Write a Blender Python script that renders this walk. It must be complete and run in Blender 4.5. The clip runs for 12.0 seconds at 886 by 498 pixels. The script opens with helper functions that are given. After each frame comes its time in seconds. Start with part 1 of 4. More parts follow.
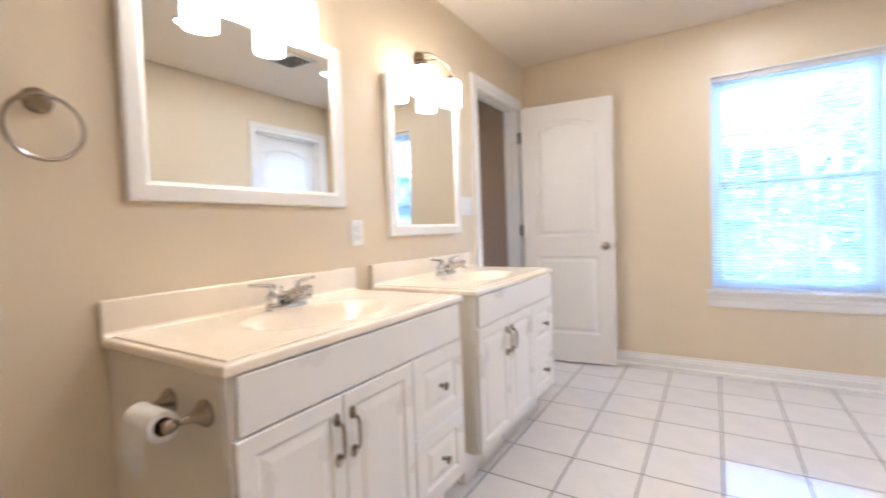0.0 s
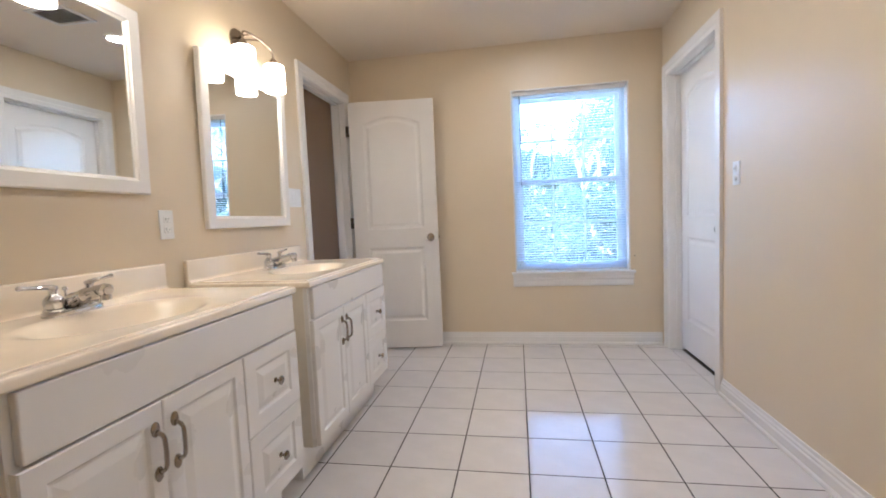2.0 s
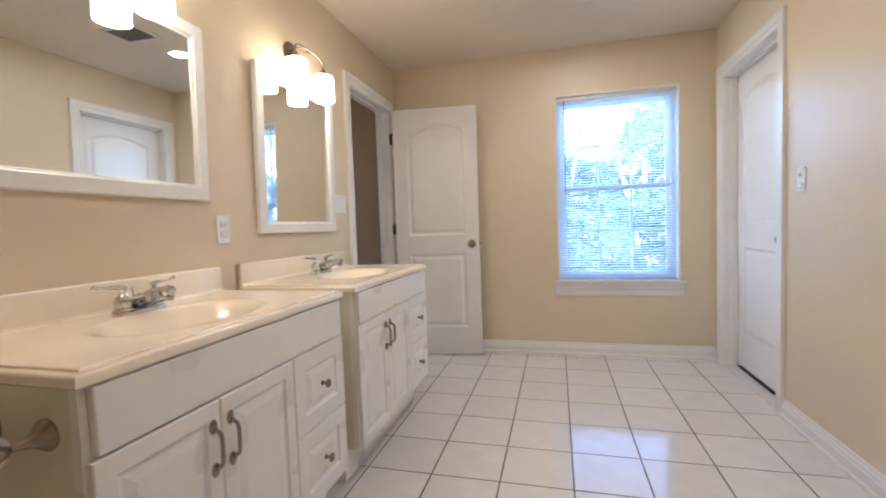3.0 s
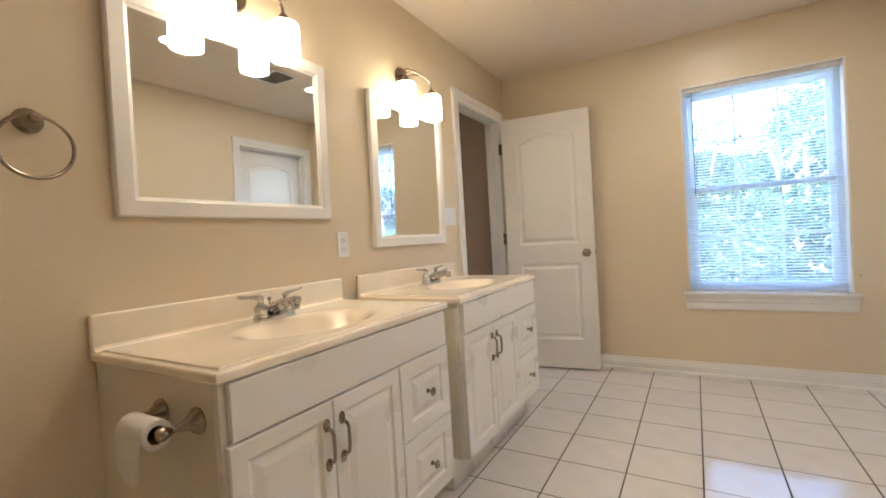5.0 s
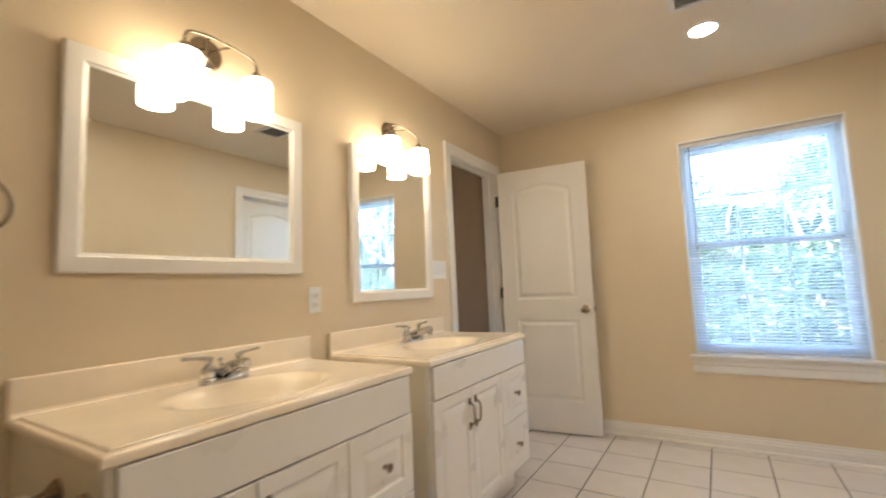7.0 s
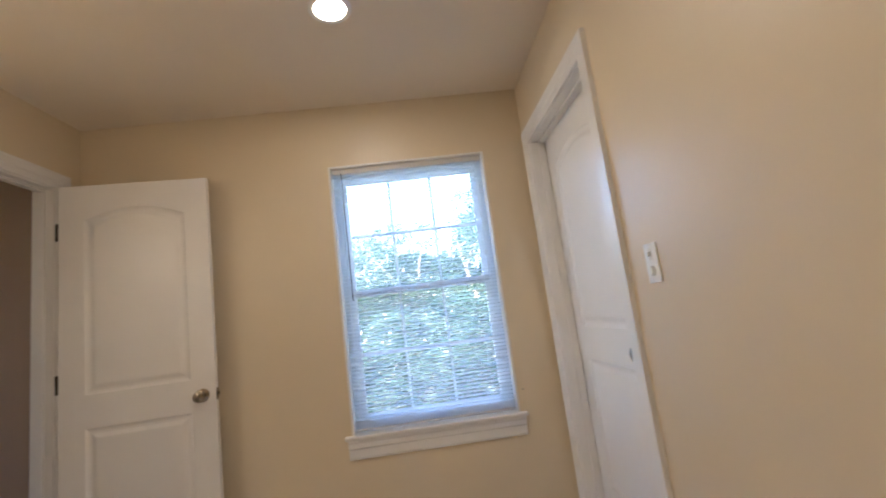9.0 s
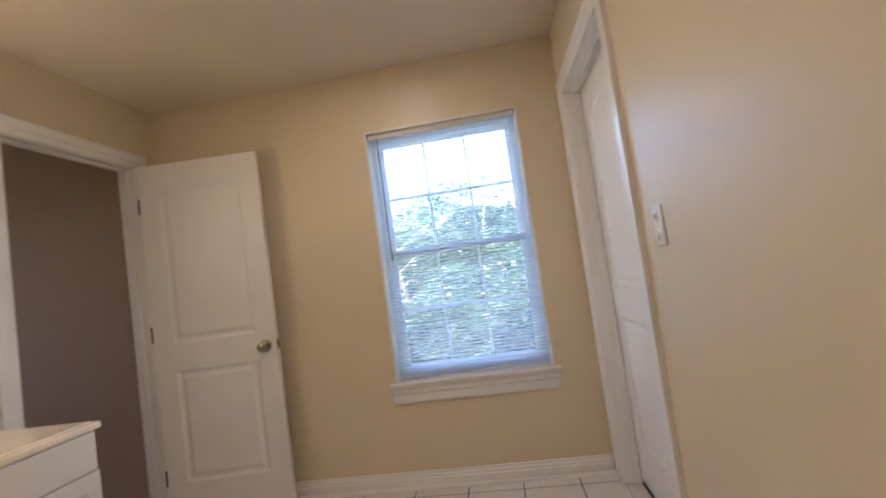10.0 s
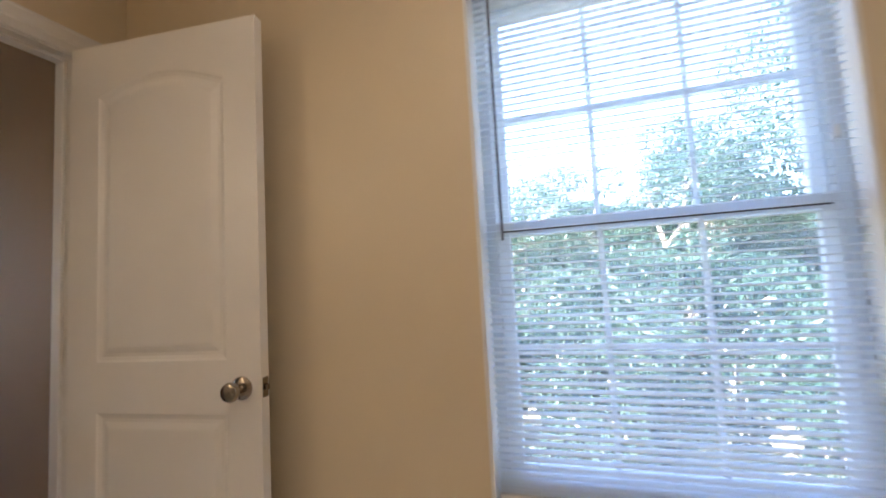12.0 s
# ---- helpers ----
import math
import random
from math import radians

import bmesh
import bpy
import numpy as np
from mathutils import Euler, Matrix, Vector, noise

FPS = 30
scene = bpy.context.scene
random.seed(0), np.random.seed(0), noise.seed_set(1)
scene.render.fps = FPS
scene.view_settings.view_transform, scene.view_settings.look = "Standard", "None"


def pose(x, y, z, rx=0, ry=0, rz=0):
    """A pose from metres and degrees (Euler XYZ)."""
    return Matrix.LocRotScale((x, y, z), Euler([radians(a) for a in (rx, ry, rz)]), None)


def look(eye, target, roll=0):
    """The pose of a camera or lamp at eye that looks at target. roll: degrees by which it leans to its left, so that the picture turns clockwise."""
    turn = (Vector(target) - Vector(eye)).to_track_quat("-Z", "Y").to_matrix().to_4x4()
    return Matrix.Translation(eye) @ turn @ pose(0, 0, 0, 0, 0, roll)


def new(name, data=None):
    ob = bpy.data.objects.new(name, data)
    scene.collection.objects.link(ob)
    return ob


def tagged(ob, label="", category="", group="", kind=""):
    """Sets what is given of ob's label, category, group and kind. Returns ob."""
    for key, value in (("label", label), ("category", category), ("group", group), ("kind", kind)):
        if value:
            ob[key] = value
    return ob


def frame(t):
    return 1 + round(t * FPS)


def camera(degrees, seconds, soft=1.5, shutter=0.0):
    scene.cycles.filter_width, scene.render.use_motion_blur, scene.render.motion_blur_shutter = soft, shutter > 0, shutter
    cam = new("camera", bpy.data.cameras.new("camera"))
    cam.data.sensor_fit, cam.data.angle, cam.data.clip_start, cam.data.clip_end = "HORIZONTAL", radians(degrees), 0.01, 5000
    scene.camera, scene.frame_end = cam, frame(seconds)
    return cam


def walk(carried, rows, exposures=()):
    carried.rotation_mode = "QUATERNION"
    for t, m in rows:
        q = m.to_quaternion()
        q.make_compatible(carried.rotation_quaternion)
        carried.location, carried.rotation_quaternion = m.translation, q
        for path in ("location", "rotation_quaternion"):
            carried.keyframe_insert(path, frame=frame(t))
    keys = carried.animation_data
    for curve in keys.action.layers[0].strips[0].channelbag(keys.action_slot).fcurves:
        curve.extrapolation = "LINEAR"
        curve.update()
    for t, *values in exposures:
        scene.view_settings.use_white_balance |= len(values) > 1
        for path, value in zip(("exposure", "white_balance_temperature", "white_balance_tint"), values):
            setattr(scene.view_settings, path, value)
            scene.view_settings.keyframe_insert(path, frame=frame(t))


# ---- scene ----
cam = camera(90.9, 12.0, soft=1.8, shutter=0.5)
PATH = [
    (0, (0.248, 0.309, 1.093), (-0.81, 2.004, 1.004), -2.2),
    (0.5, (0.273, 0.28, 1.091), (-0.313, 2.189, 0.972), -3.0),
    (1, (0.271, 0.267, 1.078), (-0.017, 2.243, 0.956), -2.1),
    (1.5, (0.263, 0.265, 1.069), (-0.004, 2.242, 0.928), -2.6),
    (2, (0.252, 0.25, 1.068), (-0.088, 2.216, 0.93), -2.5),
    (2.5, (0.24, 0.244, 1.07), (-0.15, 2.201, 0.937), -2.2),
    (3, (0.223, 0.249, 1.074), (-0.284, 2.181, 0.97), -2.0),
    (3.5, (0.222, 0.244, 1.084), (-0.492, 2.111, 1.031), -2.6),
    (5.5, (0.308, 0.282, 1.085), (-0.74, 1.985, 1.046), -3.3),
    (6, (0.332, 0.298, 1.083), (-0.766, 1.969, 1.063), -3.5),
    (6.5, (0.368, 0.336, 1.086), (-0.758, 1.988, 1.096), -4.2),
    (7, (0.399, 0.435, 1.119), (-0.657, 2.124, 1.299), -2.5),
    (7.5, (0.386, 0.741, 1.132), (-0.29, 2.618, 1.275), -3.1),
    (7.7, (0.379, 0.908, 1.136), (-0.121, 2.837, 1.307), -3.9),
    (9.3, (0.761, 1.483, 1.175), (0.912, 3.455, 1.472), -7.5),
    (9.5, (0.818, 1.439, 1.181), (0.843, 3.418, 1.469), -8.1),
    (10, (0.889, 1.411, 1.187), (0.66, 3.395, 1.297), -8.0),
    (10.5, (0.811, 1.614, 1.144), (0.3, 3.541, 1.301), -3.2),
    (11, (0.765, 1.959, 1.116), (0.121, 3.847, 1.268), -4.4),
    (11.5, (0.718, 2.385, 1.143), (0.093, 4.278, 1.304), -4.1),
    (12, (0.515, 2.721, 1.190), (-0.110, 4.614, 1.348), -3.1),
]
EXPOSURES = [(0.0, 4.58, 4900, 16.5), (1.0, 4.04, 4950, 16.5), (2.5, 3.94, 5080, 16), (3.7, 3.9, 5280, 15.5), (5.4, 3.91, 5730, 12.5), (6.5, 3.89, 5930, 12), (7.5, 3.9, 5830, 12.5), (9.4, 3.31, 5740, 18.5), (10.5, 3.29, 6000, 20), (12.0, 3.28, 6080, 19)]
walk(cam, [(t, look(eye, target, roll)) for t, eye, target, roll in PATH], EXPOSURES)

# ---- world and sun ----
world = bpy.data.worlds.new("world")
scene.world = world
world.use_nodes = True
wn = world.node_tree.nodes
sky = wn.new("ShaderNodeTexSky")
sky.sky_type = "NISHITA"
sky.sun_disc = False
sky.sun_elevation = radians(51)
sky.sun_rotation = radians(236)
world.node_tree.links.new(sky.outputs[0], wn["Background"].inputs[0])
wn["Background"].inputs[1].default_value = 0.15
sun = new("sun", bpy.data.lights.new("sun", "SUN"))
sun.data.energy = 5.0
sun.data.angle = radians(0.5)
sun.data.color = (1.0, 0.95, 0.87)
sun.matrix_world = look((0, 0, 0), (0.75, 0.50, -1.05))

# ---- plan ----
XL, XR, YB, YF, ZC = -1.127, 1.375, 3.895, -0.95, 2.44
WT, WTE = 0.10, 0.13
TP, TX, TY = 0.298, 0.269, 2.311          # tile pitch and one crossing
DW0, DW1, DWZ = 3.018, 3.716, 2.045       # doorway in the west wall
DE0, DE1, DEZ = 2.980, 3.765, 2.045       # doorway in the east wall
WX0, WX1, WZ0, WZ1 = 0.238, 1.116, 0.600, 2.062   # window opening
HALL_X, HALL_Y0, HALL_Y1, HALL_Z = -5.4, 2.35, 3.87, 2.75


# ---- materials ----
def material(name, colour, rough=0.5, metal=0.0, vary=0.06, scale=6.0, fine=180.0, bump=0.05, depth=0.002, coat=0.0, random_tone=0.0, dirt=0.0, dirt_colour=(0.2, 0.16, 0.12), spec=0.5):
    m = bpy.data.materials.new(name)
    m.use_nodes = True
    nt = m.node_tree
    b = nt.nodes["Principled BSDF"]
    b.inputs["Roughness"].default_value = rough
    b.inputs["Metallic"].default_value = metal
    b.inputs["Coat Weight"].default_value = coat
    b.inputs["Coat Roughness"].default_value = 0.06
    b.inputs["Specular IOR Level"].default_value = spec
    tc = nt.nodes.new("ShaderNodeTexCoord")
    n1 = nt.nodes.new("ShaderNodeTexNoise")
    n1.inputs["Scale"].default_value = scale
    n1.inputs["Detail"].default_value = 5
    nt.links.new(tc.outputs["Object"], n1.inputs["Vector"])
    ramp = nt.nodes.new("ShaderNodeMapRange")
    ramp.inputs["From Min"].default_value = 0.3
    ramp.inputs["From Max"].default_value = 0.7
    ramp.inputs["To Min"].default_value = 1 - vary
    ramp.inputs["To Max"].default_value = 1 + vary
    nt.links.new(n1.outputs["Fac"], ramp.inputs["Value"])
    mul = nt.nodes.new("ShaderNodeVectorMath")
    mul.operation = "SCALE"
    mul.inputs[0].default_value = colour
    nt.links.new(ramp.outputs[0], mul.inputs["Scale"])
    out = mul.outputs[0]
    if random_tone:
        info = nt.nodes.new("ShaderNodeObjectInfo")
        r2 = nt.nodes.new("ShaderNodeMapRange")
        r2.inputs["To Min"].default_value = 1 - random_tone
        r2.inputs["To Max"].default_value = 1 + random_tone
        nt.links.new(info.outputs["Random"], r2.inputs["Value"])
        mul2 = nt.nodes.new("ShaderNodeVectorMath")
        mul2.operation = "SCALE"
        nt.links.new(out, mul2.inputs[0])
        nt.links.new(r2.outputs[0], mul2.inputs["Scale"])
        out = mul2.outputs[0]
    n2 = nt.nodes.new("ShaderNodeTexNoise")
    n2.inputs["Scale"].default_value = fine
    n2.inputs["Detail"].default_value = 4
    nt.links.new(tc.outputs["Object"], n2.inputs["Vector"])
    if dirt:
        n3 = nt.nodes.new("ShaderNodeTexNoise")
        n3.inputs["Scale"].default_value = scale * 2.3
        n3.inputs["Detail"].default_value = 8
        nt.links.new(tc.outputs["Object"], n3.inputs["Vector"])
        r3 = nt.nodes.new("ShaderNodeMapRange")
        r3.inputs["From Min"].default_value = 0.56
        r3.inputs["From Max"].default_value = 0.8
        r3.inputs["To Max"].default_value = dirt
        nt.links.new(n3.outputs["Fac"], r3.inputs["Value"])
        mix = nt.nodes.new("ShaderNodeMix")
        mix.data_type = "RGBA"
        mix.inputs["B"].default_value = (*dirt_colour, 1)
        nt.links.new(r3.outputs[0], mix.inputs["Factor"])
        nt.links.new(out, mix.inputs["A"])
        out = mix.outputs["Result"]
    nt.links.new(out, b.inputs["Base Color"])
    if bump:
        bp = nt.nodes.new("ShaderNodeBump")
        bp.inputs["Strength"].default_value = bump
        bp.inputs["Distance"].default_value = depth
        nt.links.new(n2.outputs["Fac"], bp.inputs["Height"])
        nt.links.new(bp.outputs[0], b.inputs["Normal"])
    rr = nt.nodes.new("ShaderNodeMapRange")
    rr.inputs["To Min"].default_value = max(0.0, rough * 0.85)
    rr.inputs["To Max"].default_value = min(1.0, rough * 1.15)
    nt.links.new(n1.outputs["Fac"], rr.inputs["Value"])
    nt.links.new(rr.outputs[0], b.inputs["Roughness"])
    return m


def glowing(name, colour, strength, base=(0.8, 0.8, 0.78)):
    m = bpy.data.materials.new(name)
    m.use_nodes = True
    b = m.node_tree.nodes["Principled BSDF"]
    b.inputs["Base Color"].default_value = (*base, 1)
    b.inputs["Roughness"].default_value = 0.35
    b.inputs["Emission Color"].default_value = (*colour, 1)
    b.inputs["Emission Strength"].default_value = strength
    return m


WALL = material("beige_wall_paint", (0.718, 0.602, 0.428), 0.40, vary=0.025, scale=1.6, fine=260, bump=0.14, depth=0.0012)
CEIL = material("ceiling_paint", (0.78, 0.68, 0.54), 0.7, vary=0.025, scale=1.2, fine=150, bump=0.2, depth=0.002)
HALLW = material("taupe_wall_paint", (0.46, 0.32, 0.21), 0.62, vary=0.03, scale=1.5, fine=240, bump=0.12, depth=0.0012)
TRIM = material("white_trim_paint", (0.80, 0.77, 0.73), 0.32, vary=0.02, scale=5, fine=90, bump=0.04)
DOOR = material("white_door_paint", (0.79, 0.755, 0.71), 0.3, vary=0.02, scale=4, fine=220, bump=0.07, depth=0.001)
CAB = material("white_cabinet_paint", (0.85, 0.82, 0.775), 0.28, vary=0.015, scale=4, fine=60, bump=0.03)
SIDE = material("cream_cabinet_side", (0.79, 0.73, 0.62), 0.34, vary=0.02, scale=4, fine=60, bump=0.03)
MARBLE = material("cultured_marble", (0.89, 0.785, 0.63), 0.20, vary=0.03, scale=7, fine=30, bump=0.012, coat=0.32)
TILE = material("white_floor_tile", (0.72, 0.68, 0.645), 0.12, vary=0.035, scale=9, fine=45, bump=0.05, depth=0.001, random_tone=0.025, dirt=0.10, dirt_colour=(0.42, 0.37, 0.31))
GROUT = material("dark_grout", (0.06, 0.05, 0.042), 0.85, vary=0.25, scale=14, fine=300, bump=0.4)
CHROME = material("polished_chrome", (0.56, 0.56, 0.57), 0.06, 1.0, vary=0.01, bump=0)
NICKEL = material("brushed_nickel", (0.34, 0.29, 0.235), 0.19, 1.0, vary=0.05, scale=30, fine=400, bump=0.05)
DARKM = material("dark_metal", (0.09, 0.075, 0.06), 0.38, 0.8, vary=0.1, scale=40, bump=0.03)
WHITEP = material("white_plastic", (0.82, 0.82, 0.81), 0.3, vary=0.01, bump=0)
SLOT = material("dark_slot", (0.02, 0.02, 0.02), 0.6, vary=0.02, bump=0)
VINYL = material("white_vinyl", (0.86, 0.87, 0.88), 0.35, vary=0.015, scale=5, bump=0.02)
RAILM = material("painted_blind_rail", (0.70, 0.67, 0.63), 0.4, vary=0.02, scale=5, bump=0.02)
SLAT = material("blind_slat_vinyl", (0.87, 0.88, 0.89), 0.3, vary=0.01, bump=0)
# thin white slats let some light through; the solid frame's share imitates glare
for plastic, share in ((SLAT, 0.55), (VINYL, 0.46)):
    st = plastic.node_tree
    s_tr = st.nodes.new("ShaderNodeBsdfTranslucent")
    s_tr.inputs["Color"].default_value = (0.88, 0.93, 0.97, 1)
    s_mix = st.nodes.new("ShaderNodeMixShader")
    s_mix.inputs[0].default_value = share
    st.links.new(st.nodes["Principled BSDF"].outputs[0], s_mix.inputs[1])
    st.links.new(s_tr.outputs[0], s_mix.inputs[2])
    st.links.new(s_mix.outputs[0], st.nodes["Material Output"].inputs["Surface"])
PAPER = material("toilet_paper", (0.84, 0.82, 0.79), 0.9, vary=0.03, scale=40, fine=250, bump=0.3)
CARD = material("brown_card", (0.22, 0.15, 0.09), 0.85, vary=0.1, scale=40, bump=0.1)
WOODF = material("dark_red_wood", (0.13, 0.045, 0.03), 0.28, vary=0.3, scale=7, fine=60, bump=0.06, random_tone=0.2)
VENTM = material("white_vent", (0.72, 0.70, 0.67), 0.45, vary=0.03, bump=0.02)
BARK = material("pale_bark", (0.42, 0.36, 0.29), 0.85, vary=0.3, scale=9, fine=40, bump=0.6, depth=0.01)
GRASS = material("sunlit_lawn", (0.40, 0.40, 0.30), 0.95, vary=0.45, scale=1.4, fine=30, bump=0.6, depth=0.03, dirt=0.7, dirt_colour=(0.06, 0.09, 0.03))
ROOFM = material("asphalt_roof", (0.07, 0.065, 0.06), 0.9, vary=0.2, scale=10, bump=0.4)
SHADE = glowing("lit_opal_glass", (1.0, 0.80, 0.50), 1.26)
LENS = glowing("lit_can_lens", (1.0, 0.87, 0.66), 13.5)
LENS_DIM = glowing("dim_can_lens", (1.0, 0.84, 0.62), 6.5)


def leafy(name, a, b):
    m = bpy.data.materials.new(name)
    m.use_nodes = True
    nt = m.node_tree
    p = nt.nodes["Principled BSDF"]
    p.inputs["Roughness"].default_value = 0.32
    geo = nt.nodes.new("ShaderNodeNewGeometry")
    mix = nt.nodes.new("ShaderNodeMix")
    mix.data_type = "RGBA"
    mix.inputs["A"].default_value = (*a, 1)
    mix.inputs["B"].default_value = (*b, 1)
    nt.links.new(geo.outputs["Random Per Island"], mix.inputs["Factor"])
    nt.links.new(mix.outputs["Result"], p.inputs["Base Color"])
    tr = nt.nodes.new("ShaderNodeBsdfTranslucent")
    nt.links.new(mix.outputs["Result"], tr.inputs["Color"])
    ms = nt.nodes.new("ShaderNodeMixShader")
    ms.inputs[0].default_value = 0.5
    nt.links.new(p.outputs[0], ms.inputs[1])
    nt.links.new(tr.outputs[0], ms.inputs[2])
    nt.links.new(ms.outputs[0], nt.nodes["Material Output"].inputs["Surface"])
    return m


LEAF = leafy("green_leaves", (0.038, 0.09, 0.062), (0.085, 0.145, 0.10))
LEAF2 = leafy("light_leaves", (0.05, 0.10, 0.065), (0.11, 0.165, 0.115))

MIRROR = bpy.data.materials.new("silvered_glass")
MIRROR.use_nodes = True
mb = MIRROR.node_tree.nodes["Principled BSDF"]
mb.inputs["Base Color"].default_value = (0.88, 0.90, 0.89, 1)
mb.inputs["Metallic"].default_value = 1.0
mb.inputs["Roughness"].default_value = 0.01
GLASS = bpy.data.materials.new("window_glass")
GLASS.use_nodes = True
gb = GLASS.node_tree.nodes["Principled BSDF"]
gb.inputs["Base Color"].default_value = (0.97, 0.99, 1.0, 1)
gb.inputs["Roughness"].default_value = 0.0
gb.inputs["IOR"].default_value = 1.02
gb.inputs["Transmission Weight"].default_value = 1.0
# a translucent haze over the pane imitates glare from the bright window
gt = GLASS.node_tree
veil = gt.nodes.new("ShaderNodeBsdfTranslucent")
veil.inputs["Color"].default_value = (0.86, 0.93, 1.0, 1)
gmix = gt.nodes.new("ShaderNodeMixShader")
gnoise = gt.nodes.new("ShaderNodeTexNoise")
gnoise.inputs["Scale"].default_value = 3.0
gnoise.inputs["Detail"].default_value = 6
grange = gt.nodes.new("ShaderNodeMapRange")
grange.inputs["To Min"].default_value = 0.045
grange.inputs["To Max"].default_value = 0.09
gt.links.new(gnoise.outputs["Fac"], grange.inputs["Value"])
gt.links.new(grange.outputs[0], gmix.inputs[0])
gt.links.new(gb.outputs[0], gmix.inputs[1])
gt.links.new(veil.outputs[0], gmix.inputs[2])
gt.links.new(gmix.outputs[0], gt.nodes["Material Output"].inputs["Surface"])


# ---- mesh helpers ----
def mesh_of(name, bm, mat, smooth=False):
    bmesh.ops.recalc_face_normals(bm, faces=bm.faces)
    me = bpy.data.meshes.new(name)
    bm.to_mesh(me)
    bm.free()
    me.materials.append(mat)
    if smooth:
        for p in me.polygons:
            p.use_smooth = True
        me.set_sharp_from_angle(angle=radians(38))
    return me


def part(name, bm, mat, parent=None, label="", smooth=False):
    ob = new(name, mesh_of(name, bm, mat, smooth))
    if parent is not None:
        ob.parent = parent
    return tagged(ob, label)


def thing(name, m, label, category, group="", kind=""):
    ob = new(name)
    ob.empty_display_size = 0.05
    ob.matrix_basis = m
    return tagged(ob, label, category, group, kind)


def structure(name, bm, mat, label, category, smooth=False):
    return tagged(part(name, bm, mat, None, "", smooth), label, category, "", "structure")


def box(bm, x0, x1, y0, y1, z0, z1, bevel=0.0, seg=2):
    r = bmesh.ops.create_cube(bm, size=1.0)
    for v in r["verts"]:
        v.co = Vector(((x0 + x1) / 2 + v.co.x * (x1 - x0), (y0 + y1) / 2 + v.co.y * (y1 - y0), (z0 + z1) / 2 + v.co.z * (z1 - z0)))
    if bevel:
        edges = list({e for v in r["verts"] for e in v.link_edges})
        bmesh.ops.bevel(bm, geom=edges, offset=bevel, segments=seg, affect="EDGES", profile=0.5)
    return bm


def boxes(*rows, bevel=0.0):
    bm = bmesh.new()
    for r in rows:
        box(bm, *r, bevel=bevel)
    return bm


def loft(bm, loops, cap0=True, cap1=True, closed=True):
    vs = [[bm.verts.new(p) for p in l] for l in loops]
    n = len(vs[0])
    for a, b in zip(vs, vs[1:]):
        for i in range(n if closed else n - 1):
            j = (i + 1) % n
            bm.faces.new((a[i], a[j], b[j], b[i]))
    if cap0:
        bm.faces.new(vs[0][::-1])
    if cap1:
        bm.faces.new(vs[-1])
    return bm


def lathe(profile, n=28, axis="z", bm=None, at=(0, 0, 0), caps=True):
    """profile: (radius, height) pairs turned about an axis through at."""
    bm = bm or bmesh.new()
    loops = []
    for r, h in profile:
        l = []
        for i in range(n):
            a = 2 * math.pi * i / n
            c, s = r * math.cos(a), r * math.sin(a)
            p = {"z": (c, s, h), "y": (c, h, s), "x": (h, c, s)}[axis]
            l.append(Vector(p) + Vector(at))
        loops.append(l)
    return loft(bm, loops, caps, caps)


def tube(points, radii, n=12, bm=None, flat=1.0):
    """A round bar swept along points; radii one or many."""
    bm = bm or bmesh.new()
    pts = [Vector(p) for p in points]
    rs = radii if hasattr(radii, "__len__") else [radii] * len(pts)
    up = Vector((0, 0, 1))
    loops = []
    for i, p in enumerate(pts):
        d = (pts[min(i + 1, len(pts) - 1)] - pts[max(i - 1, 0)]).normalized()
        ref = up if abs(d.dot(up)) < 0.95 else Vector((1, 0, 0))
        s = d.cross(ref).normalized()
        t = s.cross(d).normalized()
        loops.append([p + s * math.cos(2 * math.pi * k / n) * rs[i] + t * math.sin(2 * math.pi * k / n) * rs[i] * flat for k in range(n)])
    return loft(bm, loops)


def curve_points(pts, n=8):
    """Catmull-Rom through the points."""
    p = [Vector(q) for q in pts]
    p = [2 * p[0] - p[1]] + p + [2 * p[-1] - p[-2]]
    out = []
    for i in range(1, len(p) - 2):
        for k in range(n):
            t = k / n
            a, b, c, d = p[i - 1], p[i], p[i + 1], p[i + 2]
            out.append(0.5 * ((2 * b) + (c - a) * t + (2 * a - 5 * b + 4 * c - d) * t * t + (3 * b - a - 3 * c + d) * t ** 3))
    out.append(p[-2])
    return out


def extrude_profile(bm, profile, start, end, inward, up=Vector((0, 0, 1))):
    """A moulding: profile of (out, height) pairs, run from start to end."""
    s, e, o = Vector(start), Vector(end), Vector(inward)
    return loft(bm, [[q + o * a + up * h for a, h in profile] for q in (s, e)])


def arch(x0, x1, z0, z1, rise, n=10):
    """Outline of a panel, from lower left, with an arched top."""
    pts = [(x0, z0), (x1, z0)]
    for i in range(n + 1):
        u = i / n
        pts.append((x1 + (x0 - x1) * u, z1 - rise + rise * math.sin(math.pi * u)))
    return pts


def panel_field(bm, y, side, x0, x1, z0, z1, rise, steps):
    """Sunk moulding and raised field; steps of (inset, depth)."""
    loops = []
    for inset, d in steps:
        loops.append([(x, y - side * d, z) for x, z in arch(x0 + inset, x1 - inset, z0 + inset, z1 - inset, rise * (1 - inset * 1.5))])
    loft(bm, loops, False, True)
    return bm


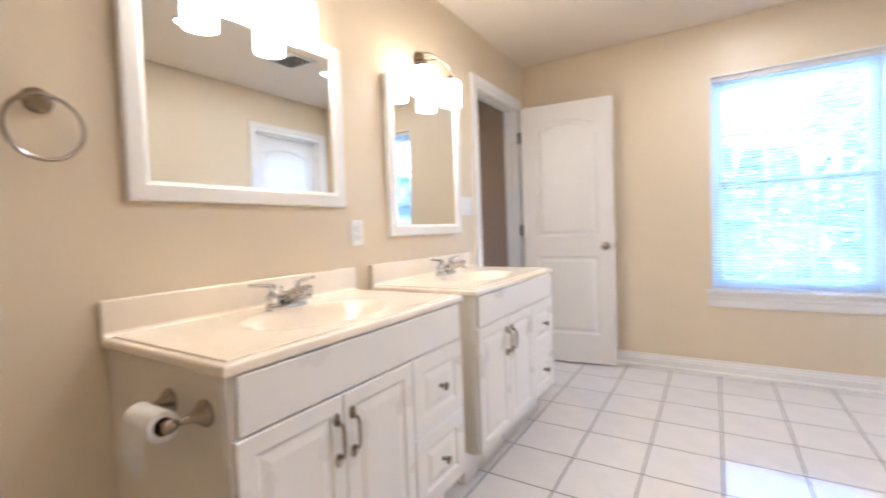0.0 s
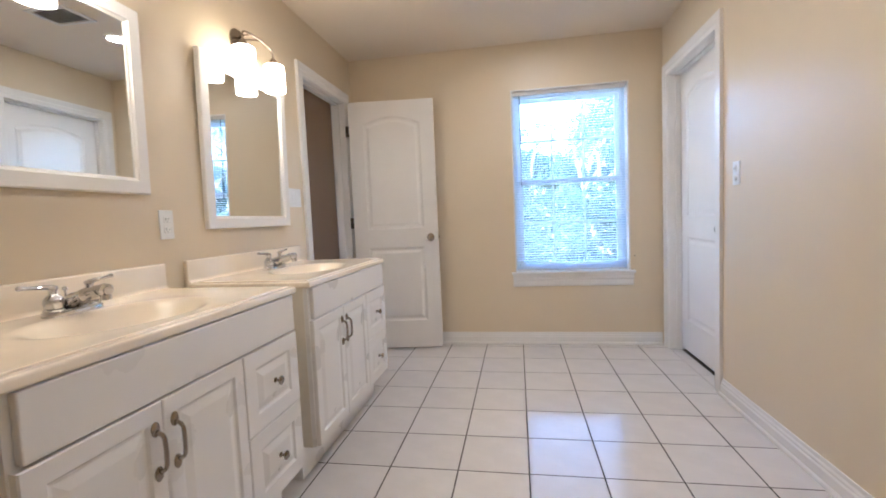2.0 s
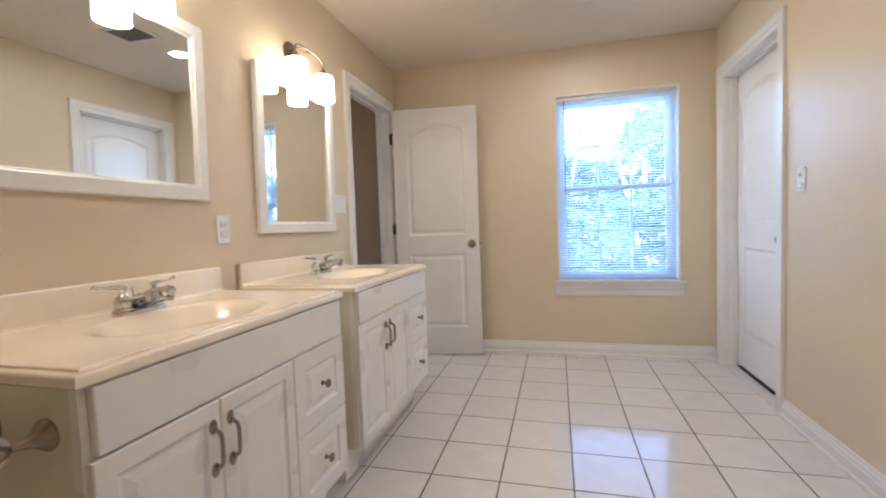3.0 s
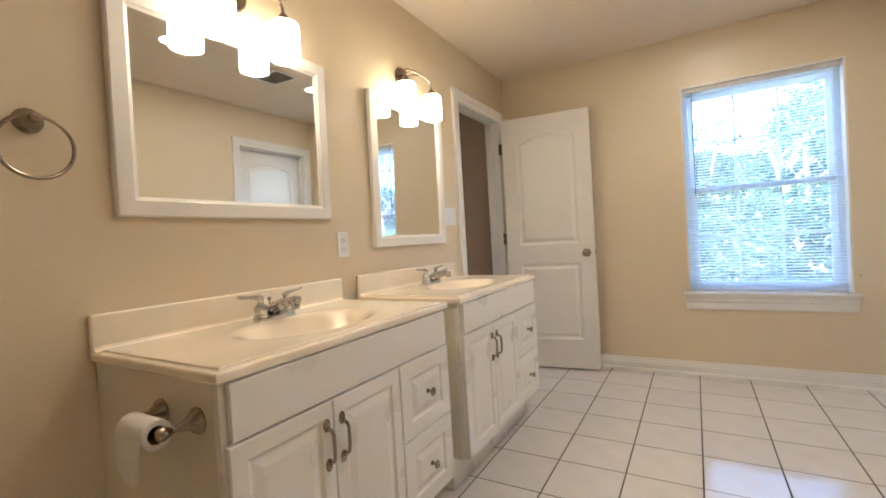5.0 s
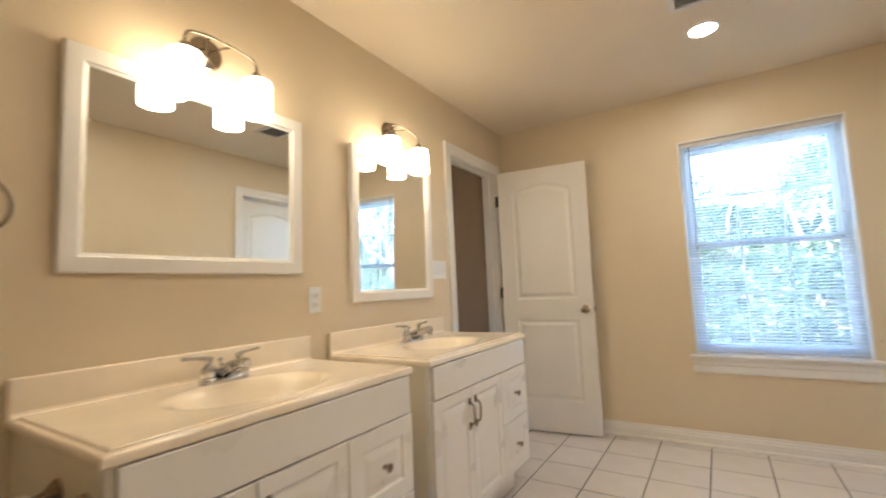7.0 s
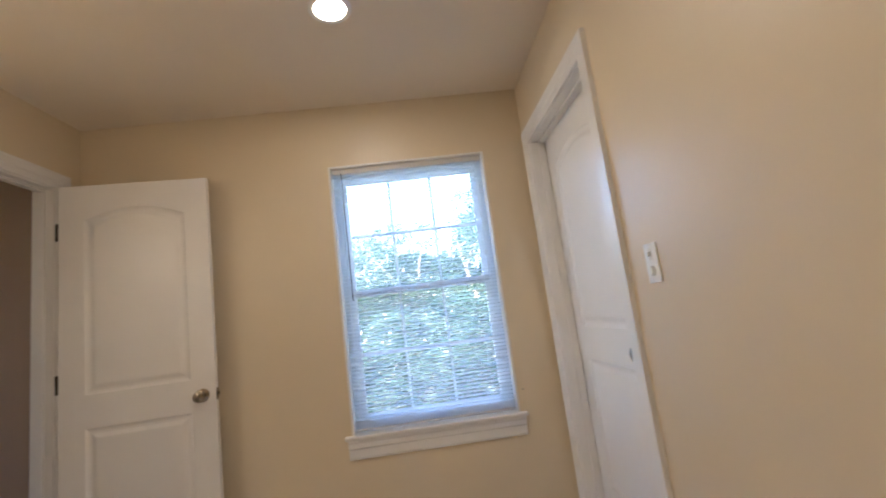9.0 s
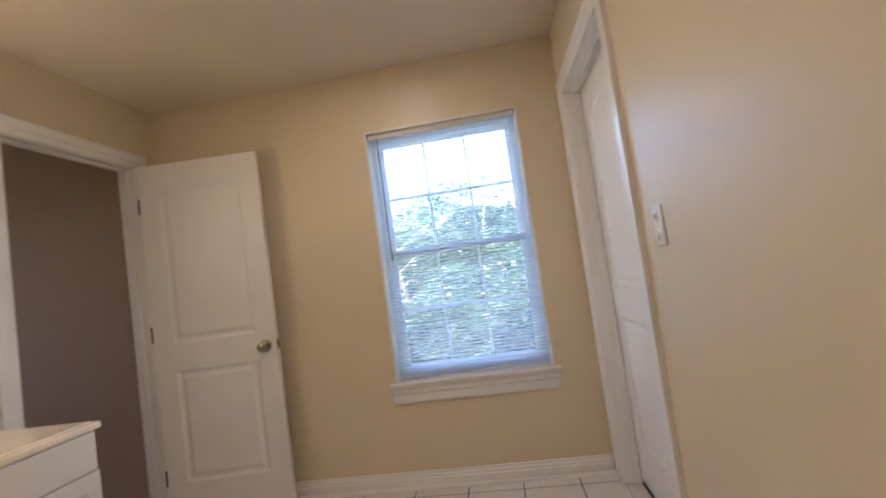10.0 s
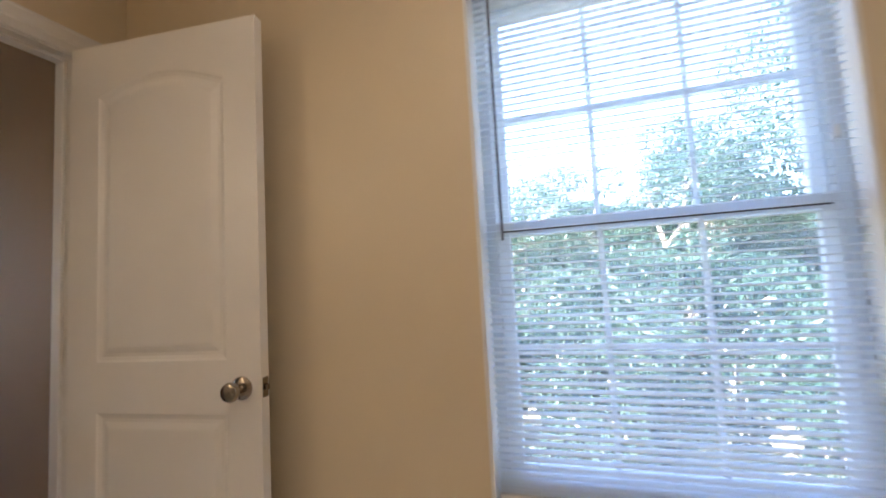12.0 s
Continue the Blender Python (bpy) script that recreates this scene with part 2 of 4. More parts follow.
# ---- setting: walls, floors, ceilings ----
structure("wall_west", boxes((XL - WT, XL, YF - WT, DW0 - 0.02, -0.05, ZC), (XL - WT, XL, DW1 + 0.02, YB, -0.05, ZC), (XL - WT, XL, DW0 - 0.02, DW1 + 0.02, DWZ + 0.02, ZC)), WALL,
          "smooth beige painted bathroom wall behind two vanities", "wall")
structure("wall_north", boxes((XL - WT, WX0 - 0.012, YB, YB + 0.16, -0.05, ZC), (WX1 + 0.012, XR + WTE, YB, YB + 0.16, -0.05, ZC), (WX0 - 0.012, WX1 + 0.012, YB, YB + 0.16, -0.05, WZ0 - 0.02), (WX0 - 0.012, WX1 + 0.012, YB, YB + 0.16, WZ1 + 0.012, ZC)), WALL,
          "smooth beige painted wall with the window", "wall")
structure("wall_east", boxes((XR, XR + WTE, YF - WT, DE0 - 0.02, -0.05, ZC), (XR, XR + WTE, DE1 + 0.02, YB, -0.05, ZC), (XR, XR + WTE, DE0 - 0.02, DE1 + 0.02, DEZ + 0.02, ZC)), WALL,
          "smooth beige painted wall with a closed white door", "wall")
structure("wall_south", boxes((XL, XR, YF - WT, YF, -0.05, ZC)), WALL, "plain beige painted wall closing the bathroom", "wall")
structure("ceiling", boxes((XL - WT, XR + WTE, YF - WT, YB + 0.16, ZC, ZC + 0.12)), CEIL, "flat beige painted bathroom ceiling", "ceiling")
# out of view; the long west eave is added to shade the hall opening
structure("roof", boxes((HALL_X - 1.6, XR + 1.0, YF - 0.3, YB + 0.20, HALL_Z + 0.11, HALL_Z + 0.28)), ROOFM, "unseen dark shingled roof slab keeping sun out of the rooms", "roof")
structure("subfloor", boxes((XL - WT, XR + WTE, YF - WT, YB + 0.16, -0.16, -0.0045)), GROUT, "dark grout bed under the floor tiles", "floor")

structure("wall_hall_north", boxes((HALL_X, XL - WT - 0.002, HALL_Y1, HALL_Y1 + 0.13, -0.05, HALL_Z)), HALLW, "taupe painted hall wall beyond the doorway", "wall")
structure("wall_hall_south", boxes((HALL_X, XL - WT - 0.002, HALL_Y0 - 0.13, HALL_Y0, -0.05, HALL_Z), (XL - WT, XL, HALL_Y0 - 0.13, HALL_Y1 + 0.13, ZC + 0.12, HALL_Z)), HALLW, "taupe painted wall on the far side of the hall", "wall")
# end wall out of view; its opening is added to brighten the hall
structure("wall_hall_west", boxes((HALL_X - 0.13, HALL_X, HALL_Y0 - 0.13, HALL_Y0 + 0.20, -0.05, HALL_Z), (HALL_X - 0.13, HALL_X, HALL_Y0 + 1.05, HALL_Y1 + 0.13, -0.05, HALL_Z), (HALL_X - 0.13, HALL_X, HALL_Y0 + 0.20, HALL_Y0 + 1.05, -0.05, 0.9), (HALL_X - 0.13, HALL_X, HALL_Y0 + 0.20, HALL_Y0 + 1.05, 2.1, HALL_Z)), HALLW, "unseen taupe wall at the hall's end, opened to let daylight in", "wall")
structure("ceiling_hall", boxes((HALL_X - 0.13, XL, HALL_Y0 - 0.13, HALL_Y1 + 0.13, HALL_Z, HALL_Z + 0.1)), CEIL, "flat beige painted hall ceiling", "ceiling")
hall_floor = structure("floor_hall", boxes((HALL_X, XL - WT + 0.06, HALL_Y0, HALL_Y1, -0.12, -0.012)), GROUT, "dark bed under the hall's wooden floor", "floor")
# unseen closet space behind the east door; its dark floor darkens the gap
structure("wall_closet", boxes((XR + 0.75, XR + 0.85, 2.7, YB + 0.16, -0.05, ZC), (XR + WTE + 0.002, XR + 0.75, 2.6, 2.7, -0.05, ZC), (XR + WTE + 0.002, XR + 0.75, YB, YB + 0.1, -0.05, ZC)), WALL, "plain beige wall behind the closed door", "wall")
structure("floor_closet", boxes((XR + 0.0805, XR + 0.85, 2.6, YB + 0.1, -0.14, -0.012)), WOODF, "unseen dark wooden floor darkening the gap under the closed door", "floor")

# ---- mouldings ----
BASE = [(0, 0), (0.026, 0), (0.026, 0.008), (0.023, 0.015), (0.016, 0.019), (0.016, 0.058), (0.011, 0.064), (0.011, 0.074), (0.006, 0.081), (0.004, 0.096), (0, 0.097)]


def baseboard(start, end, inward, label="white moulded wooden baseboard along the wall"):
    bm = bmesh.new()
    extrude_profile(bm, BASE, start, end, inward)
    return structure("baseboard", bm, TRIM, label, "baseboard")


CW = 0.080
baseboard((XL + 0.001, YB, 0.0), (XR - 0.017, YB, 0.0), (0, -1, 0))
baseboard((XR, YF, 0.0), (XR, DE0 - CW, 0.0), (-1, 0, 0))
baseboard((XL, YF, 0.0), (XL, 0.80, 0.0), (1, 0, 0))
baseboard((HALL_X, HALL_Y1, -0.008), (XL - WT - 0.02, HALL_Y1, -0.008), (0, -1, 0), "white moulded baseboard along the hall wall")
CAS = [(0, 0), (0.010, 0), (0.013, 0.006), (0.013, 0.030), (0.017, 0.036), (0.017, 0.070), (0.019, 0.074), (0.019, CW), (0, CW)]


def door_casing(x, side, y0, y1, ztop, depth, stop_at, name, label):
    """Lining, stops and casing of a doorway in a wall that runs along y. side: +1 where the room lies at higher x."""
    root = thing(name, pose(0, 0, 0), label, "door frame", "", "structure")
    xb = x - side * depth
    lo, hi = min(x, xb), max(x, xb)
    part("jamb", boxes((lo, hi, y0 - 0.02, y0, 0.0, ztop), bevel=0.0015), TRIM, root)
    part("jamb", boxes((lo, hi, y1, y1 + 0.02, 0.0, ztop), bevel=0.0015), TRIM, root)
    part("head", boxes((lo, hi, y0 - 0.02, y1 + 0.02, ztop, ztop + 0.02), bevel=0.0015), TRIM, root)
    s0, s1 = sorted((x - side * stop_at, x - side * (stop_at + 0.035)))
    part("stop", boxes((s0, s1, y0, y0 + 0.011, 0.0, ztop - 0.011), (s0, s1, y1 - 0.011, y1, 0.0, ztop - 0.011), (s0, s1, y0, y1, ztop - 0.011, ztop), bevel=0.001), TRIM, root)
    for face, out in ((x, side), (xb, -side)):
        g = 0.005
        o = Vector((out, 0, 0))
        bm = bmesh.new()
        # mitred casing on three sides
        for sgn, ye in ((-1, y0 - g), (1, y1 + g)):
            loft(bm, [[Vector((face, ye + sgn * h, z0 + (h if k else 0))) + o * a for a, h in CAS] for k, z0 in ((0, 0.0), (1, ztop + g))])
        part("casing", bm, TRIM, root)
        bm = bmesh.new()
        loft(bm, [[Vector((face, ye + sgn * h, ztop + g + h)) + o * a for a, h in CAS] for sgn, ye in ((-1, y0 - g), (1, y1 + g))])
        part("head_casing", bm, TRIM, root)
    return root


door_casing(XL, 1, DW0, DW1, DWZ, WT, 0.040, "door_frame_1", "white moulded casing and jamb around the open hall doorway")
door_casing(XR, -1, DE0, DE1, DEZ, WTE, 0.045, "door_frame_2", "white moulded casing and jamb around the closed door")


def door_leaf(name, m, w, h, label, hinges=(0.24, 1.05, 1.80)):
    """Two-panel moulded door with an arched upper panel; local x from hinge to latch, faces at y = 0 and 0.035."""
    root = thing(name, m, label, "door", "", "structure")
    th = 0.035
    st, br, lk, tp = 0.112, 0.225, 0.155, 0.125
    zl0, zl1 = br, 0.835
    zu0, zu1 = zl1 + lk, h - tp
    rise = 0.055
    bm = bmesh.new()
    for y in (0.0, th):
        def quad(a, b, c, d):
            bm.faces.new([bm.verts.new((p[0], y, p[1])) for p in (a, b, c, d)])
        quad((0, 0), (st, 0), (st, h), (0, h))
        quad((w - st, 0), (w, 0), (w, h), (w - st, h))
        quad((st, 0), (w - st, 0), (w - st, zl0), (st, zl0))
        quad((st, zl1), (w - st, zl1), (w - st, zu0), (st, zu0))
        top = arch(st, w - st, zu0, zu1, rise)[2:]
        for a, b in zip(top, top[1:]):
            quad(a, b, (b[0], h), (a[0], h))
    for a, b in (((0, 0), (w, 0)), ((w, 0), (w, h)), ((w, h), (0, h)), ((0, h), (0, 0))):
        bm.faces.new([bm.verts.new(p) for p in ((a[0], 0, a[1]), (b[0], 0, b[1]), (b[0], th, b[1]), (a[0], th, a[1]))])
    bmesh.ops.remove_doubles(bm, verts=bm.verts, dist=0.0004)
    part("leaf", bm, DOOR, root)
    steps = [(0, 0), (0.006, -0.004), (0.016, -0.0075), (0.026, -0.0075), (0.044, -0.0015), (0.05, -0.001)]
    for z0, z1, r in ((zl0, zl1, 0.0), (zu0, zu1, rise)):
        for y, s in ((0.0, 1), (th, -1)):
            part("panel", panel_field(bmesh.new(), y, s, st, w - st, z0, z1, r, steps), DOOR, root)
    kx, kz = w - 0.062, 0.910
    prof = [(0.033, 0.0), (0.033, 0.004), (0.028, 0.008), (0.013, 0.011), (0.012, 0.028), (0.018, 0.034), (0.026, 0.042), (0.0275, 0.052), (0.024, 0.060), (0.014, 0.064)]
    part("knob", lathe([(r, -q) for r, q in prof], axis="y", at=(kx, 0, kz)), NICKEL, root, "satin nickel round door knob", True)
    part("knob", lathe([(r, q) for r, q in prof], axis="y", at=(kx, th, kz)), NICKEL, root, "satin nickel round door knob", True)
    part("latch_plate", boxes((w - 0.0005, w + 0.0015, 0.005, 0.030, kz - 0.028, kz + 0.028), (w, w + 0.010, 0.011, 0.024, kz - 0.008, kz + 0.008)), NICKEL, root, "satin nickel latch plate")
    for hz in hinges:
        bm = boxes((-0.0025, -0.0005, 0.004, 0.034, hz - 0.045, hz + 0.045), (-0.040, -0.012, 0.0415, 0.0440, hz - 0.045, hz + 0.045))
        lathe([(0.0065, hz - 0.046), (0.0065, hz + 0.046)], 10, "z", bm, (-0.0105, 0.0385, 0))
        part("hinge", bm, DARKM, root, "dark metal butt hinge")
    return root


# the hall door stands open, almost flat to the window wall
door_leaf("door_1", pose(XL + 0.055, 3.674, 0.013, 0, 0, 6.4), 0.688, 2.022, "white two-panel arched interior door, standing open near the wall")
# the closed door, set back in its frame; it opens the other way
door_leaf("door_2", pose(XR + 0.083, DE1 - 0.004, 0.024, 0, 0, -90), 0.777, 2.016, "white two-panel arched interior door, closed in its frame")


# ---- window ----
def sash(root, name, x0, x1, z0, z1, y0, y1, stile, rails, cols=3, rows=2):
    s = part(name, boxes((x0, x0 + stile, y0, y1, z0, z1), (x1 - stile, x1, y0, y1, z0, z1), (x0 + stile, x1 - stile, y0, y1, z0, z0 + rails[0]), (x0 + stile, x1 - stile, y0, y1, z1 - rails[1], z1), bevel=0.002), VINYL, root)
    gx0, gx1, gz0, gz1 = x0 + stile, x1 - stile, z0 + rails[0], z1 - rails[1]
    ym = (y0 + y1) / 2
    for i in range(1, cols):
        x = gx0 + (gx1 - gx0) * i / cols
        part("muntin", boxes((x - 0.0075, x + 0.0075, ym - 0.007, ym + 0.007, gz0, gz1), bevel=0.003), VINYL, s)
    for j in range(1, rows):
        z = gz0 + (gz1 - gz0) * j / rows
        part("muntin", boxes((gx0, gx1, ym - 0.0065, ym + 0.0065, z - 0.0075, z + 0.0075), bevel=0.003), VINYL, s)
    if name == "lower_sash":
        # thin dark strip across the room face of the top rail
        part("rail_strip", boxes((x0 + 0.012, x1 - 0.012, y0 - 0.0015, y0 + 0.003, z1 - 0.030, z1 - 0.023)), SLOT, s, "thin dark strip along the lower sash's top rail")
    g = part("pane", boxes((gx0 - 0.004, gx1 + 0.004, ym - 0.0015, ym + 0.0015, gz0 - 0.004, gz1 + 0.004)), GLASS, s, "clear window glass")
    g.visible_shadow = False
    return s


win = thing("window_1", pose(0, 0, 0), "white vinyl double-hung window with grilles above a wooden stool", "window", "", "structure")
yw0, yw1 = YB + 0.085, YB + 0.155
part("jamb_liner", boxes((WX0 - 0.012, WX0, YB - 0.001, YB + 0.155, WZ0, WZ1), bevel=0.001), TRIM, win)
part("jamb_liner", boxes((WX1, WX1 + 0.012, YB - 0.001, YB + 0.155, WZ0, WZ1), bevel=0.001), TRIM, win)
part("head_liner", boxes((WX0 - 0.012, WX1 + 0.012, YB - 0.001, YB + 0.155, WZ1, WZ1 + 0.012), bevel=0.001), TRIM, win)
part("window_frame", boxes((WX0, WX0 + 0.030, yw0, yw1, WZ0, WZ1), (WX1 - 0.030, WX1, yw0, yw1, WZ0, WZ1), (WX0 + 0.03, WX1 - 0.03, yw0, yw1, WZ1 - 0.032, WZ1), (WX0 + 0.03, WX1 - 0.03, yw0, yw1, WZ0, WZ0 + 0.030), bevel=0.002), VINYL, win)
sash(win, "upper_sash", WX0 + 0.031, WX1 - 0.031, 1.320, WZ1 - 0.033, YB + 0.122, YB + 0.150, 0.034, (0.036, 0.036))
sash(win, "lower_sash", WX0 + 0.031, WX1 - 0.031, WZ0 + 0.031, 1.358, YB + 0.088, YB + 0.118, 0.036, (0.040, 0.038))
part("window_stool", boxes((WX0 - 0.045, WX1 + 0.045, YB - 0.034, YB, WZ0 - 0.020, WZ0), (WX0 - 0.010, WX1 + 0.010, YB, YB + 0.086, WZ0 - 0.019, WZ0 - 0.0005), bevel=0.004), TRIM, win)
bm = bmesh.new()
extrude_profile(bm, [(0, 0), (0.010, 0), (0.013, 0.012), (0.013, 0.050), (0.018, 0.058), (0.018, 0.080), (0.021, 0.088), (0.021, 0.100), (0, 0.100)], (WX0 - 0.033, YB, WZ0 - 0.120), (WX1 + 0.033, YB, WZ0 - 0.120), (0, -1, 0))
part("apron", bm, TRIM, win)


def make_blind():
    root = thing("window_blind", pose((WX0 + WX1) / 2, YB + 0.040, WZ0), "white vinyl mini blind lowered with open slats", "blind")
    half = (WX1 - WX0) / 2 - 0.006
    H = WZ1 - WZ0
    part("headrail", boxes((-half, half, -0.014, 0.014, H - 0.028, H - 0.002), bevel=0.002), RAILM, root)
    part("valance", boxes((-half, half, -0.0175, -0.0155, H - 0.030, H - 0.001)), RAILM, root)
    part("bottom_rail", boxes((-half, half, -0.0125, 0.0125, 0.006, 0.017), bevel=0.003), RAILM, root)
    bm = bmesh.new()
    tilt = radians(10)
    arcpts = []
    for i in range(5):
        u = -1 + i / 2
        arcpts.append((u * 0.0125, 0.0016 * (1 - u * u)))
    loops = []
    for x in (-half, half):
        up = [(x, a * math.cos(tilt) - b * math.sin(tilt), a * math.sin(tilt) + b * math.cos(tilt) + 0.0004) for a, b in arcpts]
        dn = [(x, a * math.cos(tilt) - b * math.sin(tilt), a * math.sin(tilt) + b * math.cos(tilt) - 0.0004) for a, b in reversed(arcpts)]
        loops.append(up + dn)
    loft(bm, loops)
    me = mesh_of("slat", bm, SLAT)
    n = 73
    for i in range(n):
        s = new("slat", me)
        s.parent = root
        # the lowest few lie stacked on the bottom rail
        z = 0.024 + 0.010 * i if i < 4 else 0.070 + (H - 0.106) * (i - 4) / (n - 5)
        s.matrix_basis = pose(0, 0, z, 0.0, 0, 0)
    for x in (-half + 0.11, 0.0, half - 0.11):
        bm = bmesh.new()
        for y in (-0.0128, 0.0128):
            tube([(x, y, 0.016), (x, y, H - 0.02)], 0.0006, 5, bm)
        part("ladder_cord", bm, SLAT, root)
    part("tilt_wand", tube([(-half + 0.052, -0.021, H - 0.03), (-half + 0.053, -0.023, 0.70)], 0.0038, 6), material("clear_acrylic_wand", (0.14, 0.14, 0.15), 0.15, bump=0), root, "slim clear plastic tilt wand")
    bm = bmesh.new()
    for dx in (0.0, 0.006):
        tube([(half - 0.045 + dx, -0.020, H - 0.03), (half - 0.045 + dx, -0.021, 0.90)], 0.0009, 5, bm)
    cord = part("lift_cord", bm, SLAT, root)
    part("tassel", lathe([(0.003, 0.90), (0.006, 0.885), (0.007, 0.872), (0.004, 0.868)], 10, "z", None, (half - 0.042, -0.021, 0)), WHITEP, cord)
    return root


make_blind()


# ---- vanities ----
def raised_front(w, h, th=0.018, border=0.042):
    """A raised-panel front; local x across, z up, face at y = -th."""
    bm = bmesh.new()
    loops = []
    for inset, d in ((0, 0.0), (0, th - 0.003), (0.003, th), (border, th), (border + 0.006, th - 0.006), (border + 0.012, th - 0.007), (border + 0.034, th - 0.001), (border + 0.036, th - 0.0005)):
        loops.append([(x, -d, z) for x, z in ((inset, inset), (w - inset, inset), (w - inset, h - inset), (inset, h - inset))])
    return loft(bm, loops)


def bow_pull():
    bm = tube(curve_points([(0, 0, -0.046), (0, -0.012, -0.044), (0, -0.023, -0.033), (0, -0.025, 0.0), (0, -0.023, 0.033), (0, -0.012, 0.044), (0, 0, 0.046)], 5), 0.0050, 10)
    for z in (-0.052, 0.052):
        lathe([(0.011, 0.0), (0.0115, -0.003), (0.009, -0.006), (0.004, -0.0075)], 16, "y", bm, (0, 0, z))
        for v in bm.verts[-64:]:
            v.co.z = z + (v.co.z - z) * 1.55
    return bm


def front_knob():
    return lathe([(0.009, 0.0), (0.009, -0.003), (0.005, -0.006), (0.005, -0.012), (0.009, -0.016), (0.0145, -0.020), (0.015, -0.024), (0.011, -0.028), (0.004, -0.029)], 22, "y")


def vanity(y0, w, near):
    d, h = 0.520, 0.817
    root = thing("vanity_cabinet", pose(XL + 0.002, y0, 0, 0, 0, 90), "white raised-panel vanity cabinet with nickel pulls, " + near, "vanity", "vanities along the wall")
    t = 0.016
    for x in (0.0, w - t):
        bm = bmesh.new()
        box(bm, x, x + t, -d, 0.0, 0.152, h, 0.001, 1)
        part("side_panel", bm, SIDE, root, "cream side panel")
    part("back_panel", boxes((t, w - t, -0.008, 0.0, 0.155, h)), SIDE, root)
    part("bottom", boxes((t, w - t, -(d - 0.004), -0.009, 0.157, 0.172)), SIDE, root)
    part("toe_kick", boxes((t, w - t, -(d - 0.060), -(d - 0.074), 0.002, 0.1515), (t, t + 0.014, -(d - 0.074), 0.0, 0.002, 0.1515), (w - t - 0.014, w - t, -(d - 0.074), 0.0, 0.002, 0.1515)), CAB, root)
    fr = d + 0.0
    part("face_frame", boxes((0.0, w, -fr - 0.018, -fr, h - 0.030, h), (0.0, 0.03, -fr - 0.018, -fr, 0.155, h - 0.03), (w - 0.03, w, -fr - 0.018, -fr, 0.155, h - 0.03), (0.03, w - 0.03, -fr - 0.018, -fr, 0.155, 0.190), (0.03, w - 0.03, -fr - 0.018, -fr, 0.655, 0.690), (0.635, 0.665, -fr - 0.018, -fr, 0.19, 0.655)), CAB, root)
    yf = -fr - 0.0185
    zt, zb = 0.680, 0.160
    split = w * 0.654
    half = split / 2
    part("false_front", box(bmesh.new(), 0.015, w - 0.012, yf - 0.018, yf, zt + 0.006, h - 0.004, 0.003), CAB, root)
    for x0, x1, hx in ((0.004, half - 0.0015, half - 0.028), (half + 0.0015, split - 0.002, half + 0.028)):
        dr = part("door", raised_front(x1 - x0, zt - zb), CAB, root)
        dr.matrix_basis = pose(x0, yf, zb)
        hd = part("handle", bow_pull(), NICKEL, dr, "brushed nickel bow pull", True)
        hd.matrix_basis = pose(hx - x0, -0.018, 0.570 - zb)
    zm = 0.5 * (zb + zt)
    for z0, z1 in ((zb + 0.002, zm - 0.002), (zm + 0.002, zt)):
        dw = part("drawer", raised_front(w - 0.004 - split - 0.002, z1 - z0, border=0.055), CAB, root)
        dw.matrix_basis = pose(split + 0.002, yf, z0)
        kn = part("knob", front_knob(), NICKEL, dw, "small nickel knob", True)
        kn.matrix_basis = pose((w - 0.006 - split) / 2, -0.018, (z1 - z0) / 2)
    return root


